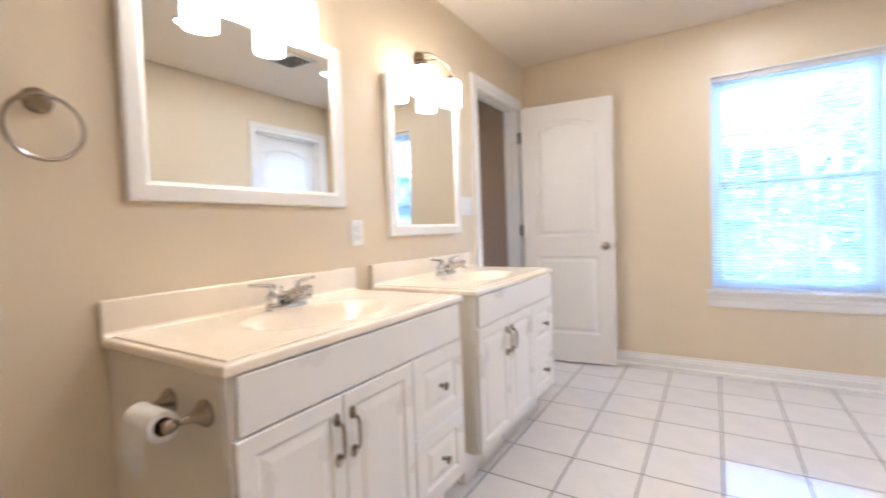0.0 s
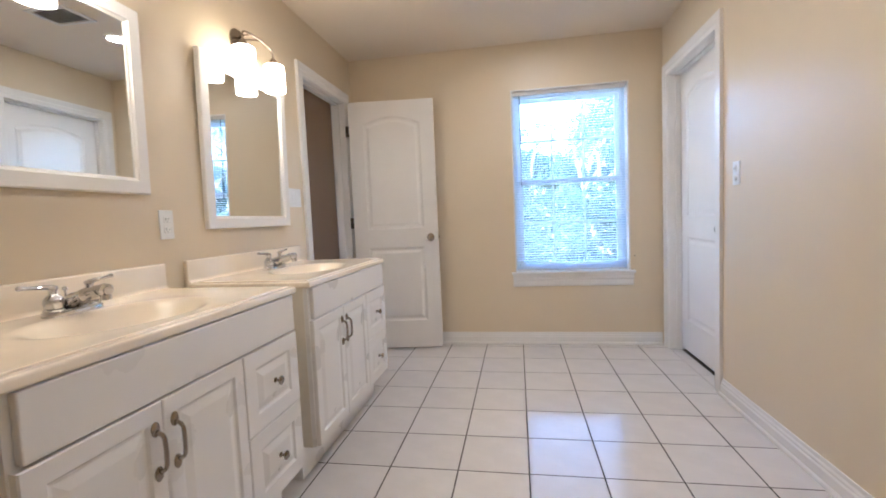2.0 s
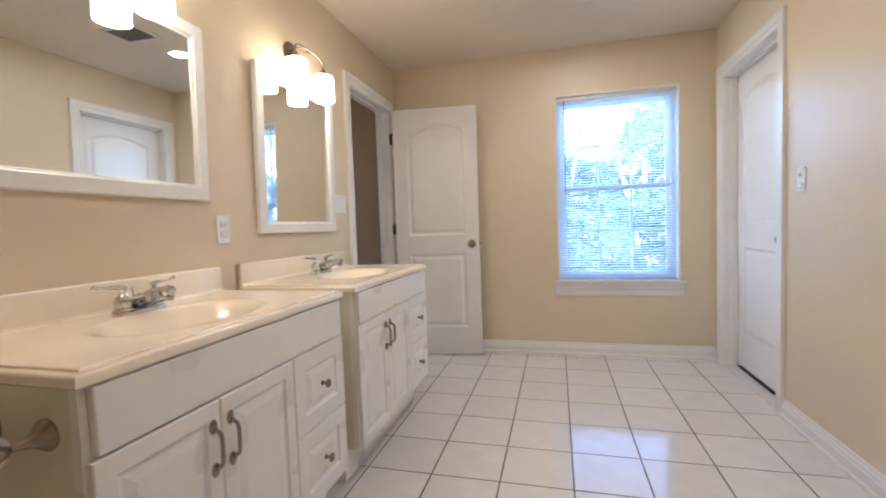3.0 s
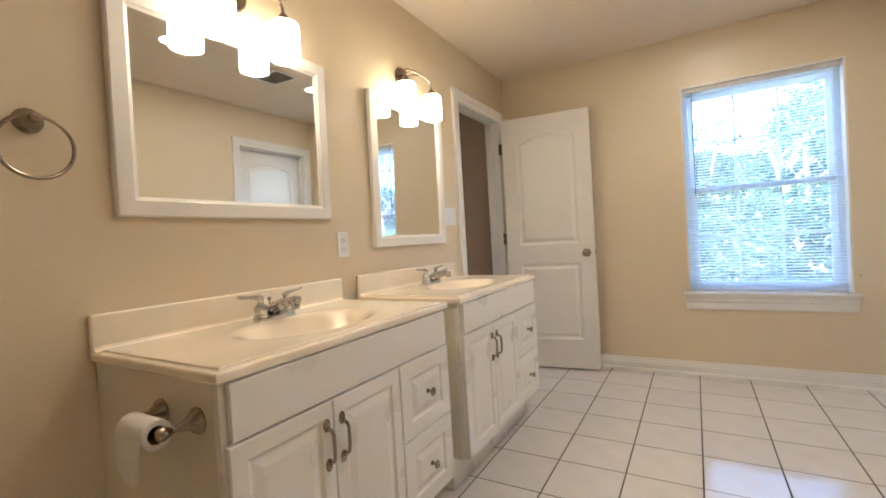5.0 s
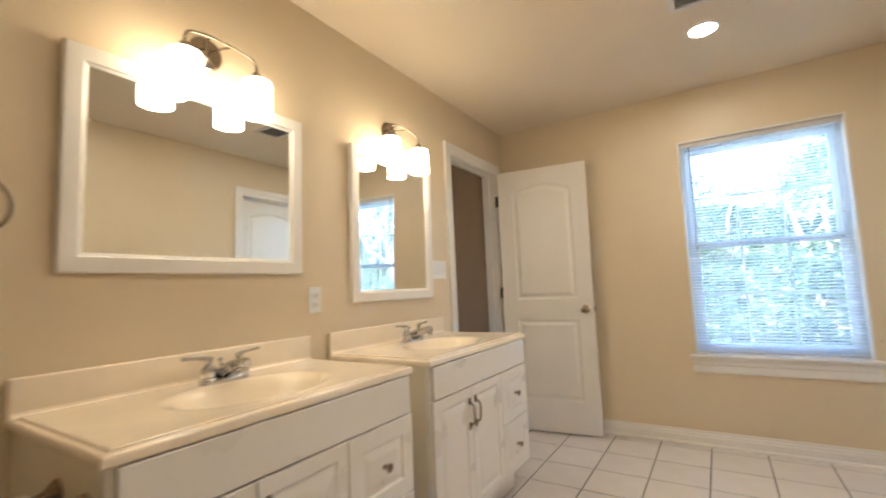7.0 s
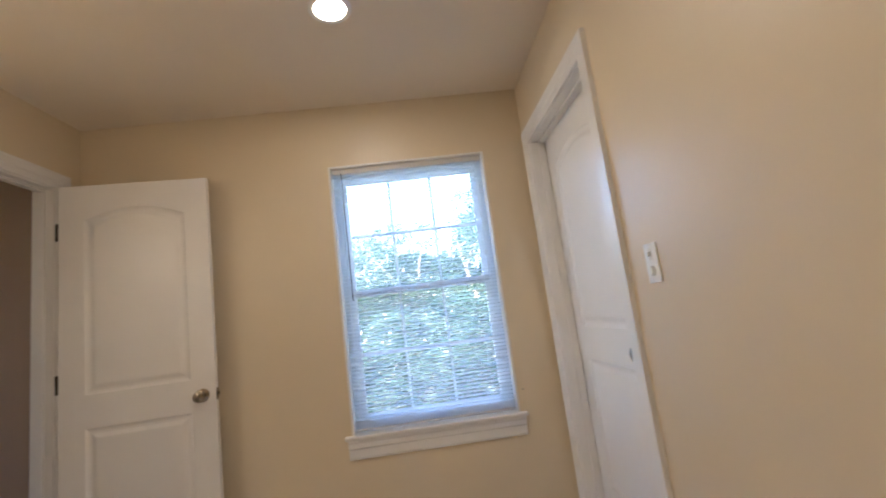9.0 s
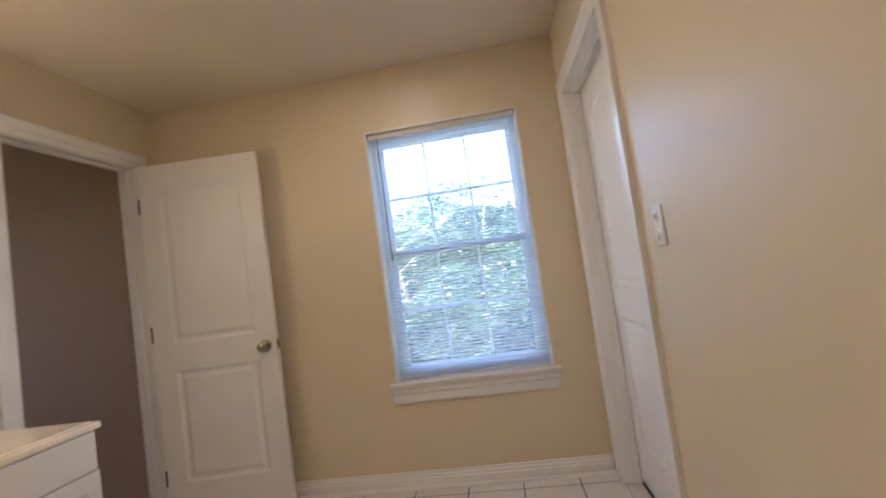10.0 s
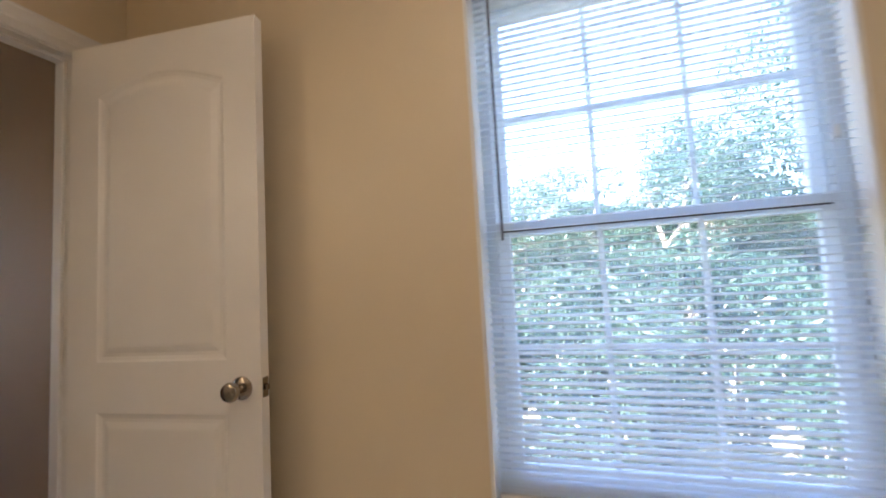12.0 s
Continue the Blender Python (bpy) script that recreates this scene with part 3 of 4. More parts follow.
def vanity_top(y0, w, near):
    """Cast top with an oval bowl and a backsplash; local x along the wall, y out of the wall is negative."""
    z = 0.849
    dep = 0.558
    root = thing("bathroom_sink", pose(XL + 0.002, y0, z, 0, 0, 90), "cream cultured marble vanity top with oval basin, " + near, "sink", "sinks on the vanities")
    cx, cy = w / 2, -0.315
    ax, ay = 0.235, 0.165
    ext = (0.0, w, -dep, -0.008)
    corners = sorted(math.atan2(y - cy, x - cx) % (2 * math.pi) for x in ext[:2] for y in ext[2:])
    angles = sorted(set(corners + [2 * math.pi * i / 72 for i in range(72)]))

    def rect(a, inset):
        x0, x1, y0_, y1 = ext[0] + inset, ext[1] - inset, ext[2] + inset, ext[3]
        c, s = math.cos(a), math.sin(a)
        # the corner direction is kept for every inset
        k = min(((ext[1] if c > 0 else ext[0]) - cx) / c if abs(c) > 1e-9 else 1e9, ((ext[3] if s > 0 else ext[2]) - cy) / s if abs(s) > 1e-9 else 1e9)
        x, y = cx + c * k, cy + s * k
        return (min(max(x, x0), x1), min(max(y, y0_), y1))

    loops = []
    for inset, dz in ((0.03, -0.032), (0.004, -0.032), (0.0, -0.028), (0.0, -0.015), (0.0016, -0.0105), (0.0055, -0.0080), (0.011, -0.0075), (0.0175, -0.0072), (0.0195, -0.0068), (0.0205, -0.0032), (0.0225, -0.0020), (0.027, -0.0020), (0.048, -0.0030)):
        loops.append([(*rect(a, inset), dz) for a in angles])
    for k, dz in ((1.17, -0.0031), (1.12, -0.0024), (1.07, -0.0028), (1.02, -0.0052), (0.98, -0.0090), (0.94, -0.0145), (0.88, -0.026), (0.80, -0.045), (0.70, -0.066), (0.58, -0.084), (0.44, -0.099), (0.28, -0.110), (0.12, -0.1165)):
        loops.append([(cx + ax * k * math.cos(a), cy + ay * k * math.sin(a), dz) for a in angles])
    part("basin_slab", loft(bmesh.new(), loops, False, True), MARBLE, root, "", True)
    part("backsplash", box(bmesh.new(), 0.0, w, -0.0198, 0.0, -0.032, 0.093, 0.0075, 4), MARBLE, root, "", True)
    cove = bmesh.new()
    extrude_profile(cove, [(-0.001, 0.013), (0.0, 0.013), (0.0015, 0.006), (0.006, 0.0015), (0.013, 0.0), (0.013, -0.001), (-0.001, -0.001)], (0.004, -0.0198, -0.005), (w - 0.004, -0.0198, -0.005), (0, -1, 0))
    part("cove", cove, MARBLE, root, "", True)
    part("drain", lathe([(0.024, -0.1170), (0.024, -0.1145), (0.020, -0.1135), (0.017, -0.1150), (0.0165, -0.112), (0.008, -0.110)], 24, "z", None, (cx, cy, 0)), CHROME, root, "chrome basin drain", True)
    return root


def faucet(y, near):
    root = thing("faucet", pose(XL + 0.115, y, 0.8458, 0, 0, 90), "polished chrome two-handle faucet on the cream vanity top", "faucet", "faucets")
    bm = bmesh.new()
    loops = []
    for k, z in ((1.0, 0.0), (1.0, 0.008), (0.96, 0.013), (0.86, 0.017)):
        l = []
        for i in range(36):
            a = 2 * math.pi * i / 36
            c, s = math.cos(a), math.sin(a)
            l.append(((0.052 * (1 if c > 0 else -1) if abs(c) > 1e-6 else 0) + 0.030 * k * c, 0.029 * k * s, z))
        loops.append(l)
    part("base", loft(bm, loops), CHROME, root, "", True)
    for sx in (-1, 1):
        hb = part("handle_base", lathe([(0.0255, 0.015), (0.0255, 0.021), (0.0215, 0.023), (0.0225, 0.029), (0.0245, 0.039), (0.0225, 0.050), (0.0145, 0.058), (0.0095, 0.063), (0.0095, 0.072), (0.0125, 0.076), (0.0115, 0.084), (0.003, 0.087)], 28, "z", None, (sx * 0.052, 0, 0)), CHROME, root, "", True)
        part("lever", tube(curve_points([(sx * 0.050, 0, 0.078), (sx * 0.066, 0.002, 0.083), (sx * 0.088, 0.004, 0.085), (sx * 0.118, 0.006, 0.088), (sx * 0.134, 0.006, 0.090)], 5), [0.0100] * 4 + [0.0078] * 6 + [0.0062] * 7 + [0.007] * 2 + [0.0085, 0.0055], 10, None, 0.85), CHROME, hb, "", True)
    part("spout", tube(curve_points([(0, 0.016, 0.010), (0, 0.000, 0.030), (0, -0.034, 0.046), (0, -0.072, 0.058), (0, -0.100, 0.064), (0, -0.124, 0.062)], 6), [0.031] * 5 + [0.029] * 5 + [0.025] * 6 + [0.0205] * 6 + [0.0200] * 3 + [0.0225] * 4 + [0.0150] * 2, 18, None, 0.80), CHROME, root, "", True)
    web = bmesh.new()
    loft(web, [[(x, y, z) for y, z in ((0.0, 0.014), (-0.030, 0.014), (-0.104, 0.048), (-0.104, 0.058), (-0.03, 0.045))] for x in (-0.014, 0.014)])
    part("spout_web", web, CHROME, root, "", True)
    part("aerator", lathe([(0.0135, 0.050), (0.0135, 0.036), (0.0105, 0.034)], 18, "z", None, (0, -0.112, 0)), CHROME, root, "", True)
    rod = tube([(0, 0.024, 0.014), (0, 0.024, 0.066)], 0.0026, 8)
    lathe([(0.003, 0.064), (0.0068, 0.066), (0.0072, 0.073), (0.003, 0.076)], 14, "z", rod, (0, 0.024, 0))
    part("lift_rod", rod, CHROME, root, "", True)
    return root


V1, VW1 = 0.803, 0.925
V2, VW2 = 1.862, 0.945
vanity(V1, VW1, "beside the toilet paper holder")
vanity(V2, VW2, "beside the hall doorway")
vanity_top(V1 - 0.014, VW1 + 0.026, "beside the towel ring")
vanity_top(V2 - 0.014, VW2 + 0.026, "beside the hall doorway")
faucet(1.292, "")
faucet(2.352, "")


# ---- mirrors ----
def framed_mirror(y0, y1, z0, z1, swing, label):
    hw, hh, b = (y1 - y0) / 2, (z1 - z0) / 2, 0.058
    # it hangs leaning forward a little
    root = thing("framed_mirror", pose(XL + 0.001, y0, z0, 0, 0, 90 - swing) @ pose(0, 0, 0, 0.9) @ pose(hw, 0, hh), label, "mirror", "mirrors over the vanities")
    prof = [(0, 0.0), (0, 0.020), (0.004, 0.024), (0.046, 0.024), (0.050, 0.019), (b, 0.016), (b, 0.010), (b, 0.0)]
    rows = (((-hw, hh), (hw, hh), (0, -1)), ((hw, -hh), (-hw, -hh), (0, 1)), ((-hw, -hh), (-hw, hh), (1, 0)), ((hw, hh), (hw, -hh), (-1, 0)))
    names = ("frame_rail", "frame_rail", "frame_stile", "frame_stile")
    for nm, (a, c, inn) in zip(names, rows):
        bm = bmesh.new()
        dirv = Vector((c[0] - a[0], c[1] - a[1])).normalized()
        loops = []
        for p, sgn in ((a, 1), (c, -1)):
            loops.append([(p[0] + inn[0] * i + dirv.x * sgn * i, -o, p[1] + inn[1] * i + dirv.y * sgn * i) for i, o in prof])
        loft(bm, loops)
        part(nm, bm, TRIM, root)
    part("glass", boxes((-hw + b - 0.004, hw - b + 0.004, -0.012, -0.003, -hh + b - 0.004, hh - b + 0.004)), MIRROR, root, "clear silvered mirror glass")
    return root


framed_mirror(0.872, 1.692, 1.206, 1.868, 0.45, "white wood-framed landscape mirror over the vanity by the towel ring")
framed_mirror(1.998, 2.688, 1.068, 1.864, 1.0, "white wood-framed portrait mirror over the vanity by the doorway")


# ---- vanity lights ----
def vanity_light(y, label):
    root = thing("vanity_light", pose(XL, y, 2.012, 0, 0, 90), label, "wall lamp", "wall lamps over the mirrors")
    part("backplate", lathe([(0.062, -0.001), (0.062, -0.008), (0.056, -0.014), (0.020, -0.018), (0.008, -0.019)], 36, "y"), NICKEL, root, "", True)
    part("arm", tube(curve_points([(-0.006, -0.012, 0.012), (-0.030, -0.062, 0.014), (-0.040, -0.105, 0.010)], 4), 0.0048, 8), NICKEL, root, "", True)
    part("arm", tube(curve_points([(0.006, -0.012, 0.012), (0.030, -0.062, 0.014), (0.040, -0.105, 0.010)], 4), 0.0048, 8), NICKEL, root, "", True)
    part("crossbar", tube(curve_points([(-0.132, -0.118, -0.060), (-0.130, -0.117, -0.030), (-0.112, -0.113, -0.006), (-0.05, -0.106, 0.010), (0, -0.103, 0.013), (0.05, -0.106, 0.010), (0.112, -0.113, -0.006), (0.130, -0.117, -0.030), (0.132, -0.118, -0.060)], 5), 0.0052, 10), NICKEL, root, "", True)
    for sx in (-1, 1):
        part("socket_cup", lathe([(0.008, -0.050), (0.016, -0.060), (0.022, -0.076), (0.024, -0.092)], 24, "z", None, (sx * 0.132, -0.118, 0)), NICKEL, root, "", True)
        part("shade", lathe([(0.022, -0.084), (0.042, -0.086), (0.0510, -0.092), (0.0535, -0.102), (0.0535, -0.225), (0.0500, -0.225), (0.0500, -0.104), (0.041, -0.090), (0.022, -0.088)], 36, "z", None, (sx * 0.132, -0.118, 0), False), SHADE, root, "lit white opal glass drum shade", True)
        part("bulb", lathe([(0.012, -0.118), (0.014, -0.118), (0.026, -0.145), (0.029, -0.165), (0.024, -0.185), (0.010, -0.195)], 20, "z", None, (sx * 0.132, -0.118, 0)), SHADE, root, "lit frosted bulb", True)
    return root


vanity_light(1.284, "brushed nickel two-light wall lamp with lit opal shades")
vanity_light(2.337, "brushed nickel two-light wall lamp with lit opal shades")


def can_light(x, y, lens=LENS):
    root = thing("recessed_light", pose(x, y, ZC), "lit round recessed ceiling light with white trim", "ceiling light", "recessed lights")
    part("trim_ring", lathe([(0.062, -0.0005), (0.088, -0.0005), (0.088, -0.004), (0.078, -0.008), (0.064, -0.007), (0.062, -0.004)], 40, "z", None, (0, 0, 0), False), TRIM, root, "", True)
    part("lens", lathe([(0.066, -0.0008), (0.066, -0.0052), (0.040, -0.0075), (0.01, -0.0085)], 36), lens, root, "glowing white lens", True)
    return root


can_light(0.440, 3.085)
can_light(0.440, 1.880)
can_light(0.440, 0.675, LENS_DIM)


def ceiling_vent(x, y):
    root = thing("ceiling_vent", pose(x, y, ZC), "white louvred ceiling air vent with dark slots", "vent")
    a, b = 0.150, 0.115
    part("frame", boxes((-a, a, -b, -b + 0.026, -0.010, -0.0005), (-a, a, b - 0.026, b, -0.010, -0.0005), (-a, -a + 0.026, -b + 0.026, b - 0.026, -0.010, -0.0005), (a - 0.026, a, -b + 0.026, b - 0.026, -0.010, -0.0005), bevel=0.002), VENTM, root)
    part("backing", boxes((-a + 0.026, a - 0.026, -b + 0.026, b - 0.026, -0.002, -0.0006)), SLOT, root)
    bm = boxes((-a + 0.026, a - 0.026, -0.006, 0.006, -0.0008, 0.0008))
    me = mesh_of("slat", bm, VENTM)
    for i in range(11):
        s = new("slat", me)
        s.parent = root
        s.matrix_basis = pose(0, -b + 0.036 + i * (2 * b - 0.072) / 10, -0.0065, 35)
    return root


ceiling_vent(0.455, 2.70)


# ---- wall plates ----
def plate_body(root, w, h):
    part("plate", box(bmesh.new(), -w / 2, w / 2, -0.006, -0.0003, -h / 2, h / 2, 0.0025, 2), WHITEP, root)
    for z in (-h * 0.42, h * 0.42):
        part("screw", lathe([(0.003, -0.006), (0.003, -0.007), (0.001, -0.0074)], 10, "y", None, (0, 0, z)), WHITEP, root)


def outlet(m):
    root = thing("outlet", m, "white duplex wall outlet between the two mirrors", "outlet")
    plate_body(root, 0.070, 0.115)
    for z in (-0.020, 0.020):
        r = part("receptacle", box(bmesh.new(), -0.0165, 0.0165, -0.0085, -0.005, z - 0.014, z + 0.014, 0.003, 2), WHITEP, root)
        part("slot", boxes((-0.0085, -0.0060, -0.0088, -0.0083, z - 0.002, z + 0.007), (0.0060, 0.0085, -0.0088, -0.0083, z - 0.002, z + 0.006), (-0.002, 0.002, -0.0088, -0.0083, z - 0.010, z - 0.006)), SLOT, r)
    return root


def switch_bank(m, n, label):
    root = thing("light_switch", m, label, "switch")
    w = 0.070 + 0.046 * (n - 1)
    plate_body(root, w, 0.115)
    for i in range(n):
        x = (i - (n - 1) / 2) * 0.046
        rk = part("rocker", boxes((x - 0.0165, x + 0.0165, -0.0072, -0.005, -0.033, 0.033), bevel=0.001), WHITEP, root)
        part("paddle", box(bmesh.new(), x - 0.0145, x + 0.0145, -0.0095, -0.006, -0.029, 0.029, 0.0015, 1), WHITEP, rk)
    return root


outlet(pose(XL, 1.779, 1.092, 0, 0, 90))
switch_bank(pose(XL, 2.812, 1.240, 0, 0, 90), 3, "white triple rocker light switch beside the doorway")
esw = thing("light_switch", pose(XR, 2.742, 1.237, 0, 0, -90), "white wall plate with toggle and dial by the closed door", "switch")
plate_body(esw, 0.070, 0.120)
part("toggle", box(bmesh.new(), -0.005, 0.005, -0.018, -0.005, 0.020, 0.034, 0.002, 1), WHITEP, esw)
part("collar", boxes((-0.010, 0.010, -0.0075, -0.005, 0.008, 0.044), bevel=0.001), VENTM, esw)
part("dial", lathe([(0.015, -0.005), (0.015, -0.012), (0.012, -0.015)], 24, "y", None, (0, 0, -0.024)), WHITEP, esw, "", True)


# ---- towel ring and paper holder ----
ring = thing("towel_ring", pose(XL, 0.701, 1.438, 0, 0, 90), "brushed nickel towel ring mounted on the beige wall", "towel ring")
part("rosette", lathe([(0.031, -0.0005), (0.031, -0.005), (0.026, -0.010), (0.017, -0.020), (0.012, -0.034), (0.011, -0.044)], 28, "y"), NICKEL, ring, "", True)
part("knuckle", lathe([(0.004, -0.040), (0.011, -0.042), (0.014, -0.049), (0.012, -0.057), (0.005, -0.060)], 20, "y"), NICKEL, ring, "", True)
rp = [(0.0745 * math.sin(2 * math.pi * i / 48), -0.050 + 0.006 * (1 - math.cos(2 * math.pi * i / 48)), -0.070 + 0.0745 * math.cos(2 * math.pi * i / 48)) for i in range(48)]
bm = bmesh.new()
loops = []
for i, p in enumerate(rp):
    c = Vector((0, -0.050, -0.070))
    o = (Vector(p) - c).normalized()
    loops.append([Vector(p) + o * 0.0050 * math.cos(k * math.pi / 4) + Vector((0, 1, 0)) * 0.0050 * math.sin(k * math.pi / 4) for k in range(8)])
loops.append(loops[0])
loft(bm, loops, False, False)
bmesh.ops.remove_doubles(bm, verts=bm.verts, dist=0.0002)
part("ring", bm, NICKEL, ring, "", True)

tp = thing("paper_holder", pose(-0.735, V1, 0.728), "brushed nickel toilet paper holder on the vanity's side", "paper holder")
for sx in (-1, 1):
    part("post", lathe([(0.030, -0.0005), (0.030, -0.004), (0.025, -0.010), (0.013, -0.024), (0.0075, -0.040), (0.0065, -0.056), (0.011, -0.062), (0.0145, -0.073), (0.012, -0.083), (0.005, -0.087)], 26, "y", None, (sx * 0.072, 0, 0)), NICKEL, tp, "", True)
part("roller", lathe([(0.010, -0.060), (0.010, 0.060)], 16, "x", None, (0, -0.074, 0)), NICKEL, tp, "", True)
roll = thing("toilet_paper", pose(-0.735, V1 - 0.074, 0.723), "partly used white toilet paper roll with a hanging sheet", "toilet paper")
part("roll", lathe([(0.019, -0.052), (0.030, -0.052), (0.031, -0.050), (0.031, 0.050), (0.030, 0.052), (0.019, 0.052)], 40, "x", None, (0, 0, 0), False), PAPER, roll, "", True)
part("core", lathe([(0.0195, -0.0515), (0.0195, 0.0515), (0.0182, 0.0515), (0.0182, -0.0515), (0.0195, -0.0515)], 28, "x", None, (0, 0, 0), False), CARD, roll, "brown cardboard core", True)
bm = bmesh.new()
rows = []
for k in range(9):
    u = k / 8
    zz = 0.0 - 0.098 * u
    yy = -0.0318 - 0.004 * math.sin(u * 3)
    wl = 0.051 - 0.010 * u - (0.022 * max(0, u - 0.75) * 4)
    rows.append([(-wl + 0.10 * wl * j + 0.0, yy + 0.0004 * math.sin(j * 0.7 + u * 4), zz + (0.006 * math.sin(j * 2.1) * u)) for j in range(21)])
for off in (0.0, 0.0009):
    vs = [[bm.verts.new((x, y + off, z)) for x, y, z in r] for r in rows]
    for a, b in zip(vs, vs[1:]):
        for i in range(20):
            bm.faces.new((a[i], a[i + 1], b[i + 1], b[i]))
part("loose_sheet", bm, PAPER, roll, "", True)

# a small screw in the wall by the window
part_screw = tagged(part("wall_screw", lathe([(0.0035, -0.0003), (0.0035, -0.002), (0.0015, -0.003)], 12, "y", None, (0, 0, 0)), DARKM), "tiny dark screw stuck in the beige wall by the window", "screw")
part_screw.location = (1.158, YB, 0.712)


# ---- outdoors ----
bm = bmesh.new()
n = 40
vs = {}
for i in range(n + 1):
    for j in range(n + 1):
        u, v = (i / n * 2 - 1), (j / n * 2 - 1)
        x, y = 600 * u * abs(u) ** 1.6, 600 * v * abs(v) ** 1.6
        vs[i, j] = bm.verts.new((x, y, -0.55 + 0.05 * noise.noise((x * 0.3, y * 0.3, 0))))
for i in range(n):
    for j in range(n):
        bm.faces.new((vs[i, j], vs[i + 1, j], vs[i + 1, j + 1], vs[i, j + 1]))
structure("ground", bm, GRASS, "sunlit dry lawn around the house", "ground")


def crown_mesh(name, blobs, count, size, seed, mat):
    rng = np.random.default_rng(seed)
    weights = np.array([b[3] ** 2 for b in blobs])
    which = rng.choice(len(blobs), count, p=weights / weights.sum())
    c = np.array([b[:3] for b in blobs])[which]
    r = np.array([b[3] for b in blobs])[which]
    d = rng.normal(size=(count, 3))
    d /= np.linalg.norm(d, axis=1)[:, None]
    p = c + d * (r * rng.uniform(0.45, 1.08, count) ** 0.6)[:, None] * np.array([1, 1, 0.85])
    a = rng.normal(size=(count, 3))
    a /= np.linalg.norm(a, axis=1)[:, None]
    b = np.cross(a, rng.normal(size=(count, 3)))
    b /= np.linalg.norm(b, axis=1)[:, None]
    s = size * rng.uniform(0.6, 1.4, count)[:, None]
    up = np.cross(a, b) * s * 0.18
    verts = np.stack([p - a * s, p - b * s * 0.42 + up, p + a * s, p + b * s * 0.42 + up], 1).reshape(-1, 3)
    faces = [(4 * i, 4 * i + 1, 4 * i + 2) for i in range(count)] + [(4 * i, 4 * i + 2, 4 * i + 3) for i in range(count)]
    me = bpy.data.meshes.new(name)
    me.from_pydata(verts.tolist(), [], faces)
    me.materials.append(mat)
    return me


def tree(x, y, h, spread, seed, label, category="tree", leaves=9000, low=0.35, mat=LEAF, stems=3, size=0.046):
    rng = random.Random(seed)
    root = thing(category, pose(x, y, -0.56), label, category)
    blobs = []
    for s in range(stems):
        a = 2 * math.pi * (s + rng.random() * 0.5) / stems
        top = (math.cos(a) * spread * 0.45, math.sin(a) * spread * 0.45, h * rng.uniform(0.7, 0.85))
        pts = curve_points([(0.08 * math.cos(a), 0.08 * math.sin(a), 0), (top[0] * 0.35, top[1] * 0.35, h * 0.3), (top[0] * 0.7, top[1] * 0.7, h * 0.55), top], 4)
        r0 = 0.022 * h
        part("trunk", tube(pts, [r0 * (1 - 0.8 * i / (len(pts) - 1)) for i in range(len(pts))], 8), BARK, root, "", True)
        for k in range(4):
            q = pts[5 + k * 2]
            b = rng.uniform(0, 6.28)
            e = (q.x + math.cos(b) * spread * 0.5, q.y + math.sin(b) * spread * 0.5, q.z + rng.uniform(0.1, 0.25) * h)
            part("limb", tube([q, ((q.x + e[0]) / 2, (q.y + e[1]) / 2, (q.z + e[2]) / 2 + 0.06), e], [r0 * 0.4, r0 * 0.28, r0 * 0.1], 6), BARK, root)
            blobs.append((*e, spread * rng.uniform(0.22, 0.42)))
    for k in range(int(12 + 3 * stems)):
        a, rr = rng.uniform(0, 6.28), spread * math.sqrt(rng.random())
        z = h * (low + (1 - low) * rng.random() ** 0.8)
        rr *= math.sqrt(max(0.05, 1 - ((z / h - 0.55) / 0.55) ** 2))
        blobs.append((rr * math.cos(a), rr * math.sin(a), z, spread * rng.uniform(0.16, 0.34)))
    cr = new("crown", crown_mesh("crown", blobs, leaves, size, seed, mat))
    cr.parent = root
    return root


tree(5.2, 11.4, 6.7, 2.5, 3, "tall leafy green tree in the sunlit yard", leaves=21000)
tree(2.5, 12.4, 4.6, 1.8, 5, "broad green tree behind the shrubs", leaves=17000, low=0.1)
tree(0.3, 13.2, 4.0, 1.5, 6, "slim green tree behind the shrubs", leaves=11000, low=0.1, mat=LEAF2)
tree(-1.2, 12.0, 3.1, 2.0, 8, "low green tree at the yard's edge", leaves=15000, low=0.1, mat=LEAF2)
tree(7.8, 13.0, 6.0, 2.6, 11, "leafy green tree further along the yard", leaves=15000, low=0.1)
tree(-5.5, 13.5, 4.2, 2.4, 12, "leafy green tree across the yard", leaves=9000, low=0.1)
for sx, sy, sh, ss, sd in ((0.5, 6.6, 1.25, 0.85, 31), (2.3, 7.0, 1.35, 0.9, 32), (-1.0, 6.9, 1.3, 0.9, 33), (3.6, 6.5, 1.2, 0.8, 34), (0.2, 8.0, 1.7, 1.0, 21), (2.0, 8.6, 1.9, 1.1, 22), (-2.0, 8.8, 1.8, 1.1, 23), (3.8, 8.0, 1.5, 0.9, 24), (5.8, 9.2, 2.0, 1.2, 25)):
    tree(sx, sy, sh, ss, sd, "dense green shrub in the sunlit yard", "shrub", 10000, 0.1, LEAF2 if sd % 2 else LEAF, 3, 0.048)
# the far side of the yard is closed by a dense hedge of bushes
for k in range(9):
    tree(-9.0 + 2.5 * k, 15.6 + 0.7 * math.sin(2.3 * k), 3.3 + 0.35 * math.sin(1.7 * k), 1.9, 60 + k, "tall dense dark green bush across the yard", "bush", 15000, 0.02, LEAF, 3, 0.085)

# ---- floor tiles ----
tiles = structure("floor", boxes((XL, XR, YF, YB, -0.0044, -0.0008)), GROUT, "glossy white square ceramic floor tiles with dark joints", "floor")
GAP = 0.0026


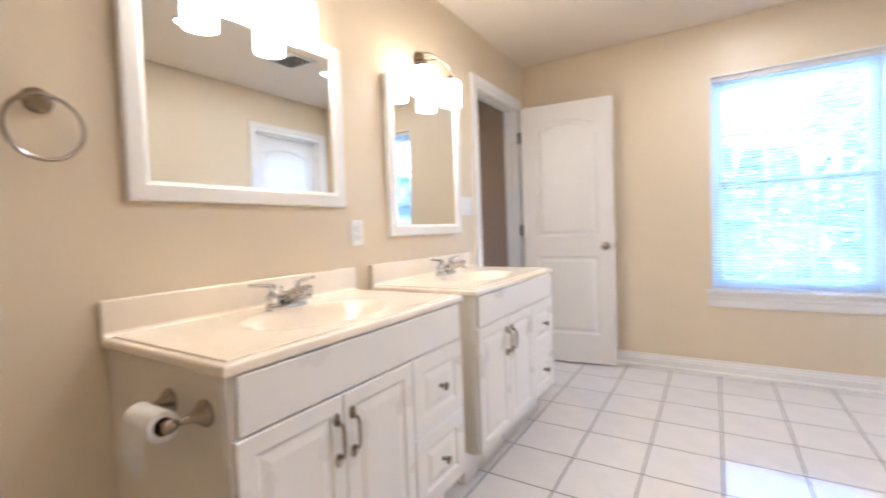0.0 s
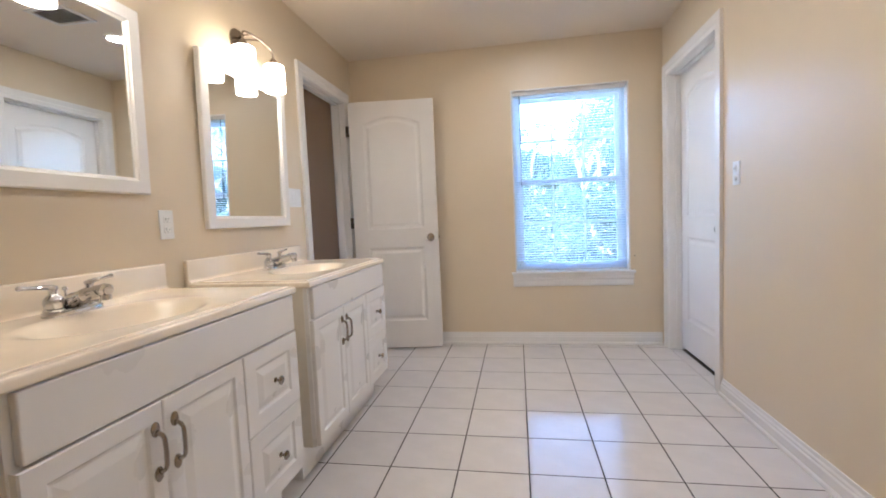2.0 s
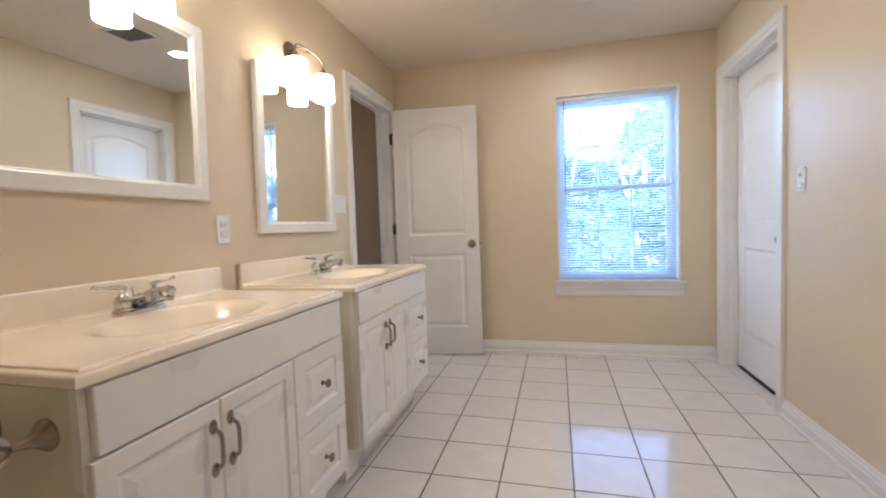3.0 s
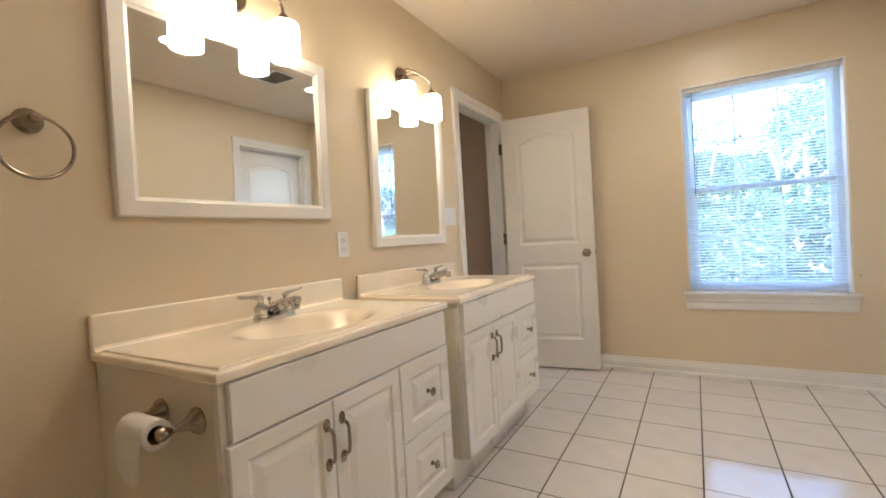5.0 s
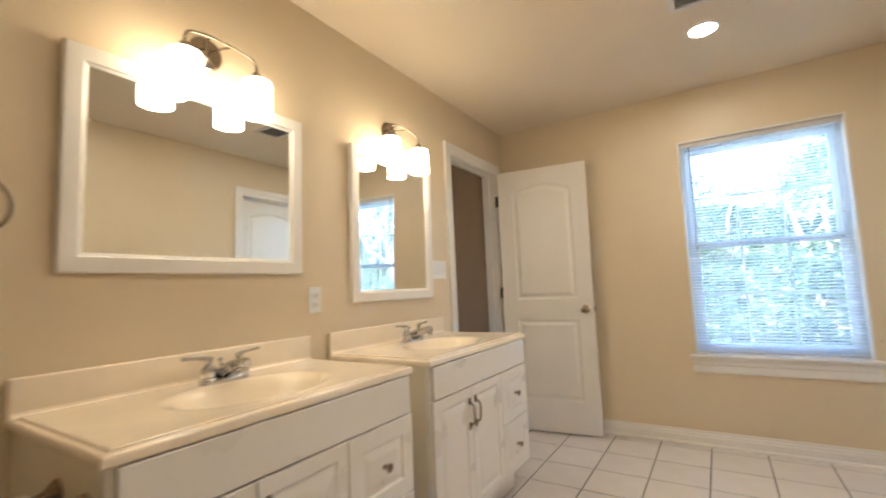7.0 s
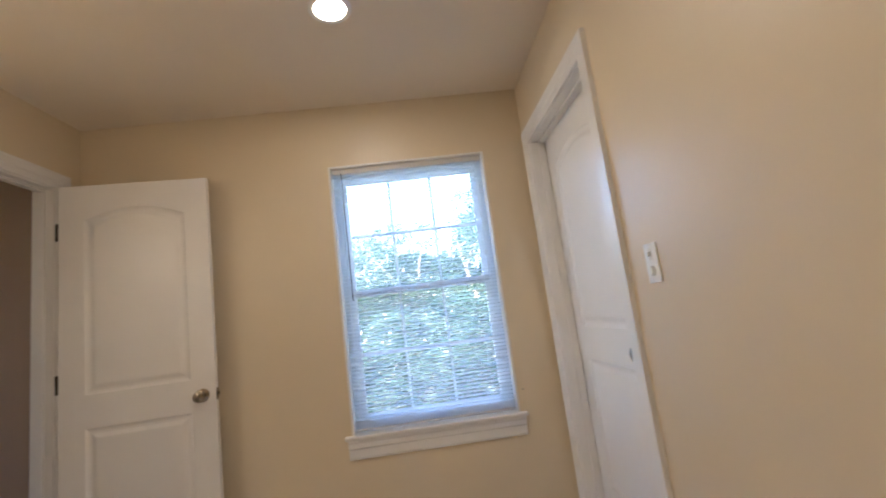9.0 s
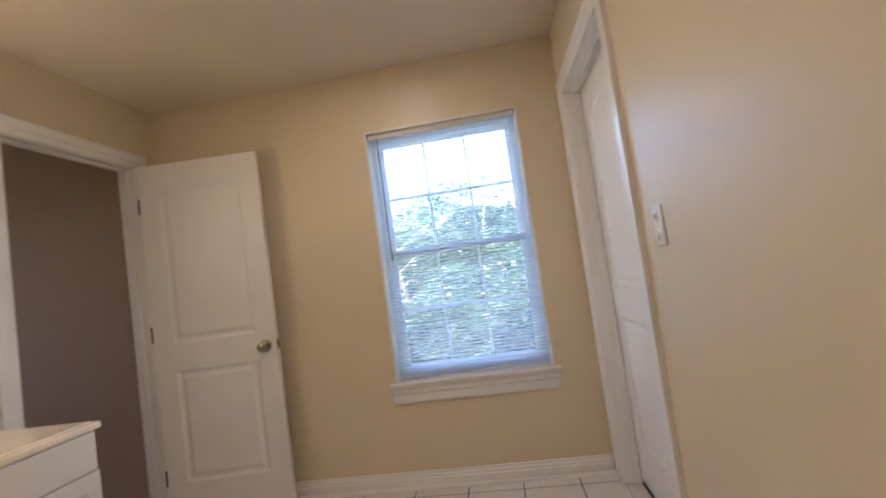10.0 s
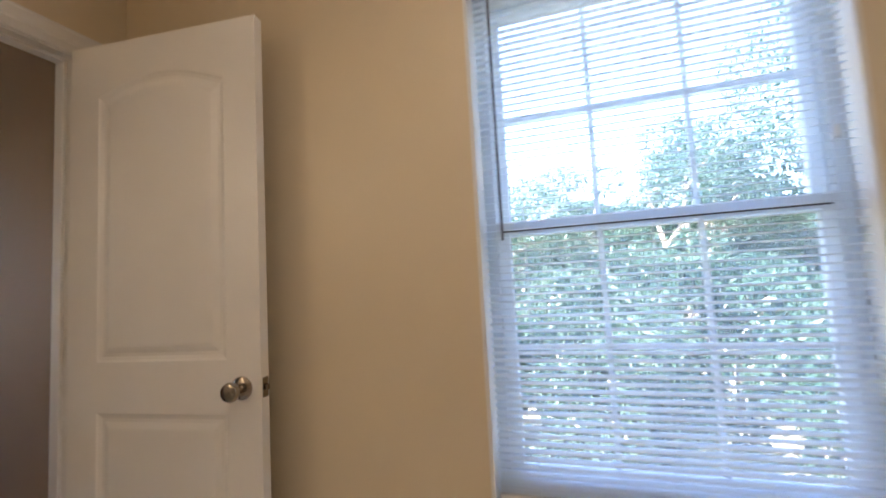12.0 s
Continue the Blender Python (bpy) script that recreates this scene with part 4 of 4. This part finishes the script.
def tile_mesh(w, d):
    bm = bmesh.new()
    b = 0.0011
    loft(bm, [[(x, y, z) for x, y in ((i, i), (w - i, i), (w - i, d - i), (i, d - i))] for i, z in ((0, -0.002), (0, -0.0012), (b, 0.0))], False, True)
    return mesh_of("tile", bm, TILE)


cache = {}
i0, i1 = math.floor((XL - TX) / TP), math.ceil((XR - TX) / TP)
j0, j1 = math.floor((YF - TY) / TP), math.ceil((YB - TY) / TP)
for i in range(i0, i1):
    for j in range(j0, j1):
        xa, xb = max(XL, TX + i * TP + GAP), min(XR, TX + (i + 1) * TP - GAP)
        ya, yb = max(YF, TY + j * TP + GAP), min(YB, TY + (j + 1) * TP - GAP)
        if xb - xa < 0.01 or yb - ya < 0.01:
            continue
        key = (round(xb - xa, 4), round(yb - ya, 4))
        if key not in cache:
            cache[key] = tile_mesh(*key)
        t = new("tile", cache[key])
        t.parent = tiles
        t.location = (xa, ya, 0.0)
# tiles cut to the doorways
for name, xa, xb, y0, y1 in (("east", XR + 0.002, XR + 0.080, DE0, DE1), ("west", XL - 0.038, XL - 0.002, DW0, DW1)):
    for j in range(j0, j1):
        ya, yb = max(y0, TY + j * TP + GAP), min(y1, TY + (j + 1) * TP - GAP)
        if yb - ya > 0.01:
            t = new("tile", tile_mesh(xb - xa, yb - ya))
            t.parent = tiles
            t.location = (xa, ya, 0.0)
# hall planks
plank = {}
yy = HALL_Y0
row = 0
while yy < HALL_Y1 - 0.01:
    xx = HALL_X - (row % 3) * 0.4
    while xx < XL - WT + 0.06:
        xa, xb = max(HALL_X, xx), min(XL - WT + 0.06, xx + 1.2)
        w, d = round(xb - xa - 0.002, 4), round(min(0.12, HALL_Y1 - yy) - 0.002, 4)
        if w > 0.02 and d > 0.01:
            if (w, d) not in plank:
                bm = bmesh.new()
                loft(bm, [[(x, y, z) for x, y in ((i, i), (w - i, i), (w - i, d - i), (i, d - i))] for i, z in ((0, -0.012), (0, -0.009), (0.002, -0.008))], False, True)
                plank[w, d] = mesh_of("plank", bm, WOODF)
            p = new("plank", plank[w, d])
            p.parent = hall_floor
            p.location = (xa, yy, 0.0)
        xx += 1.2
    yy += 0.12
    row += 1
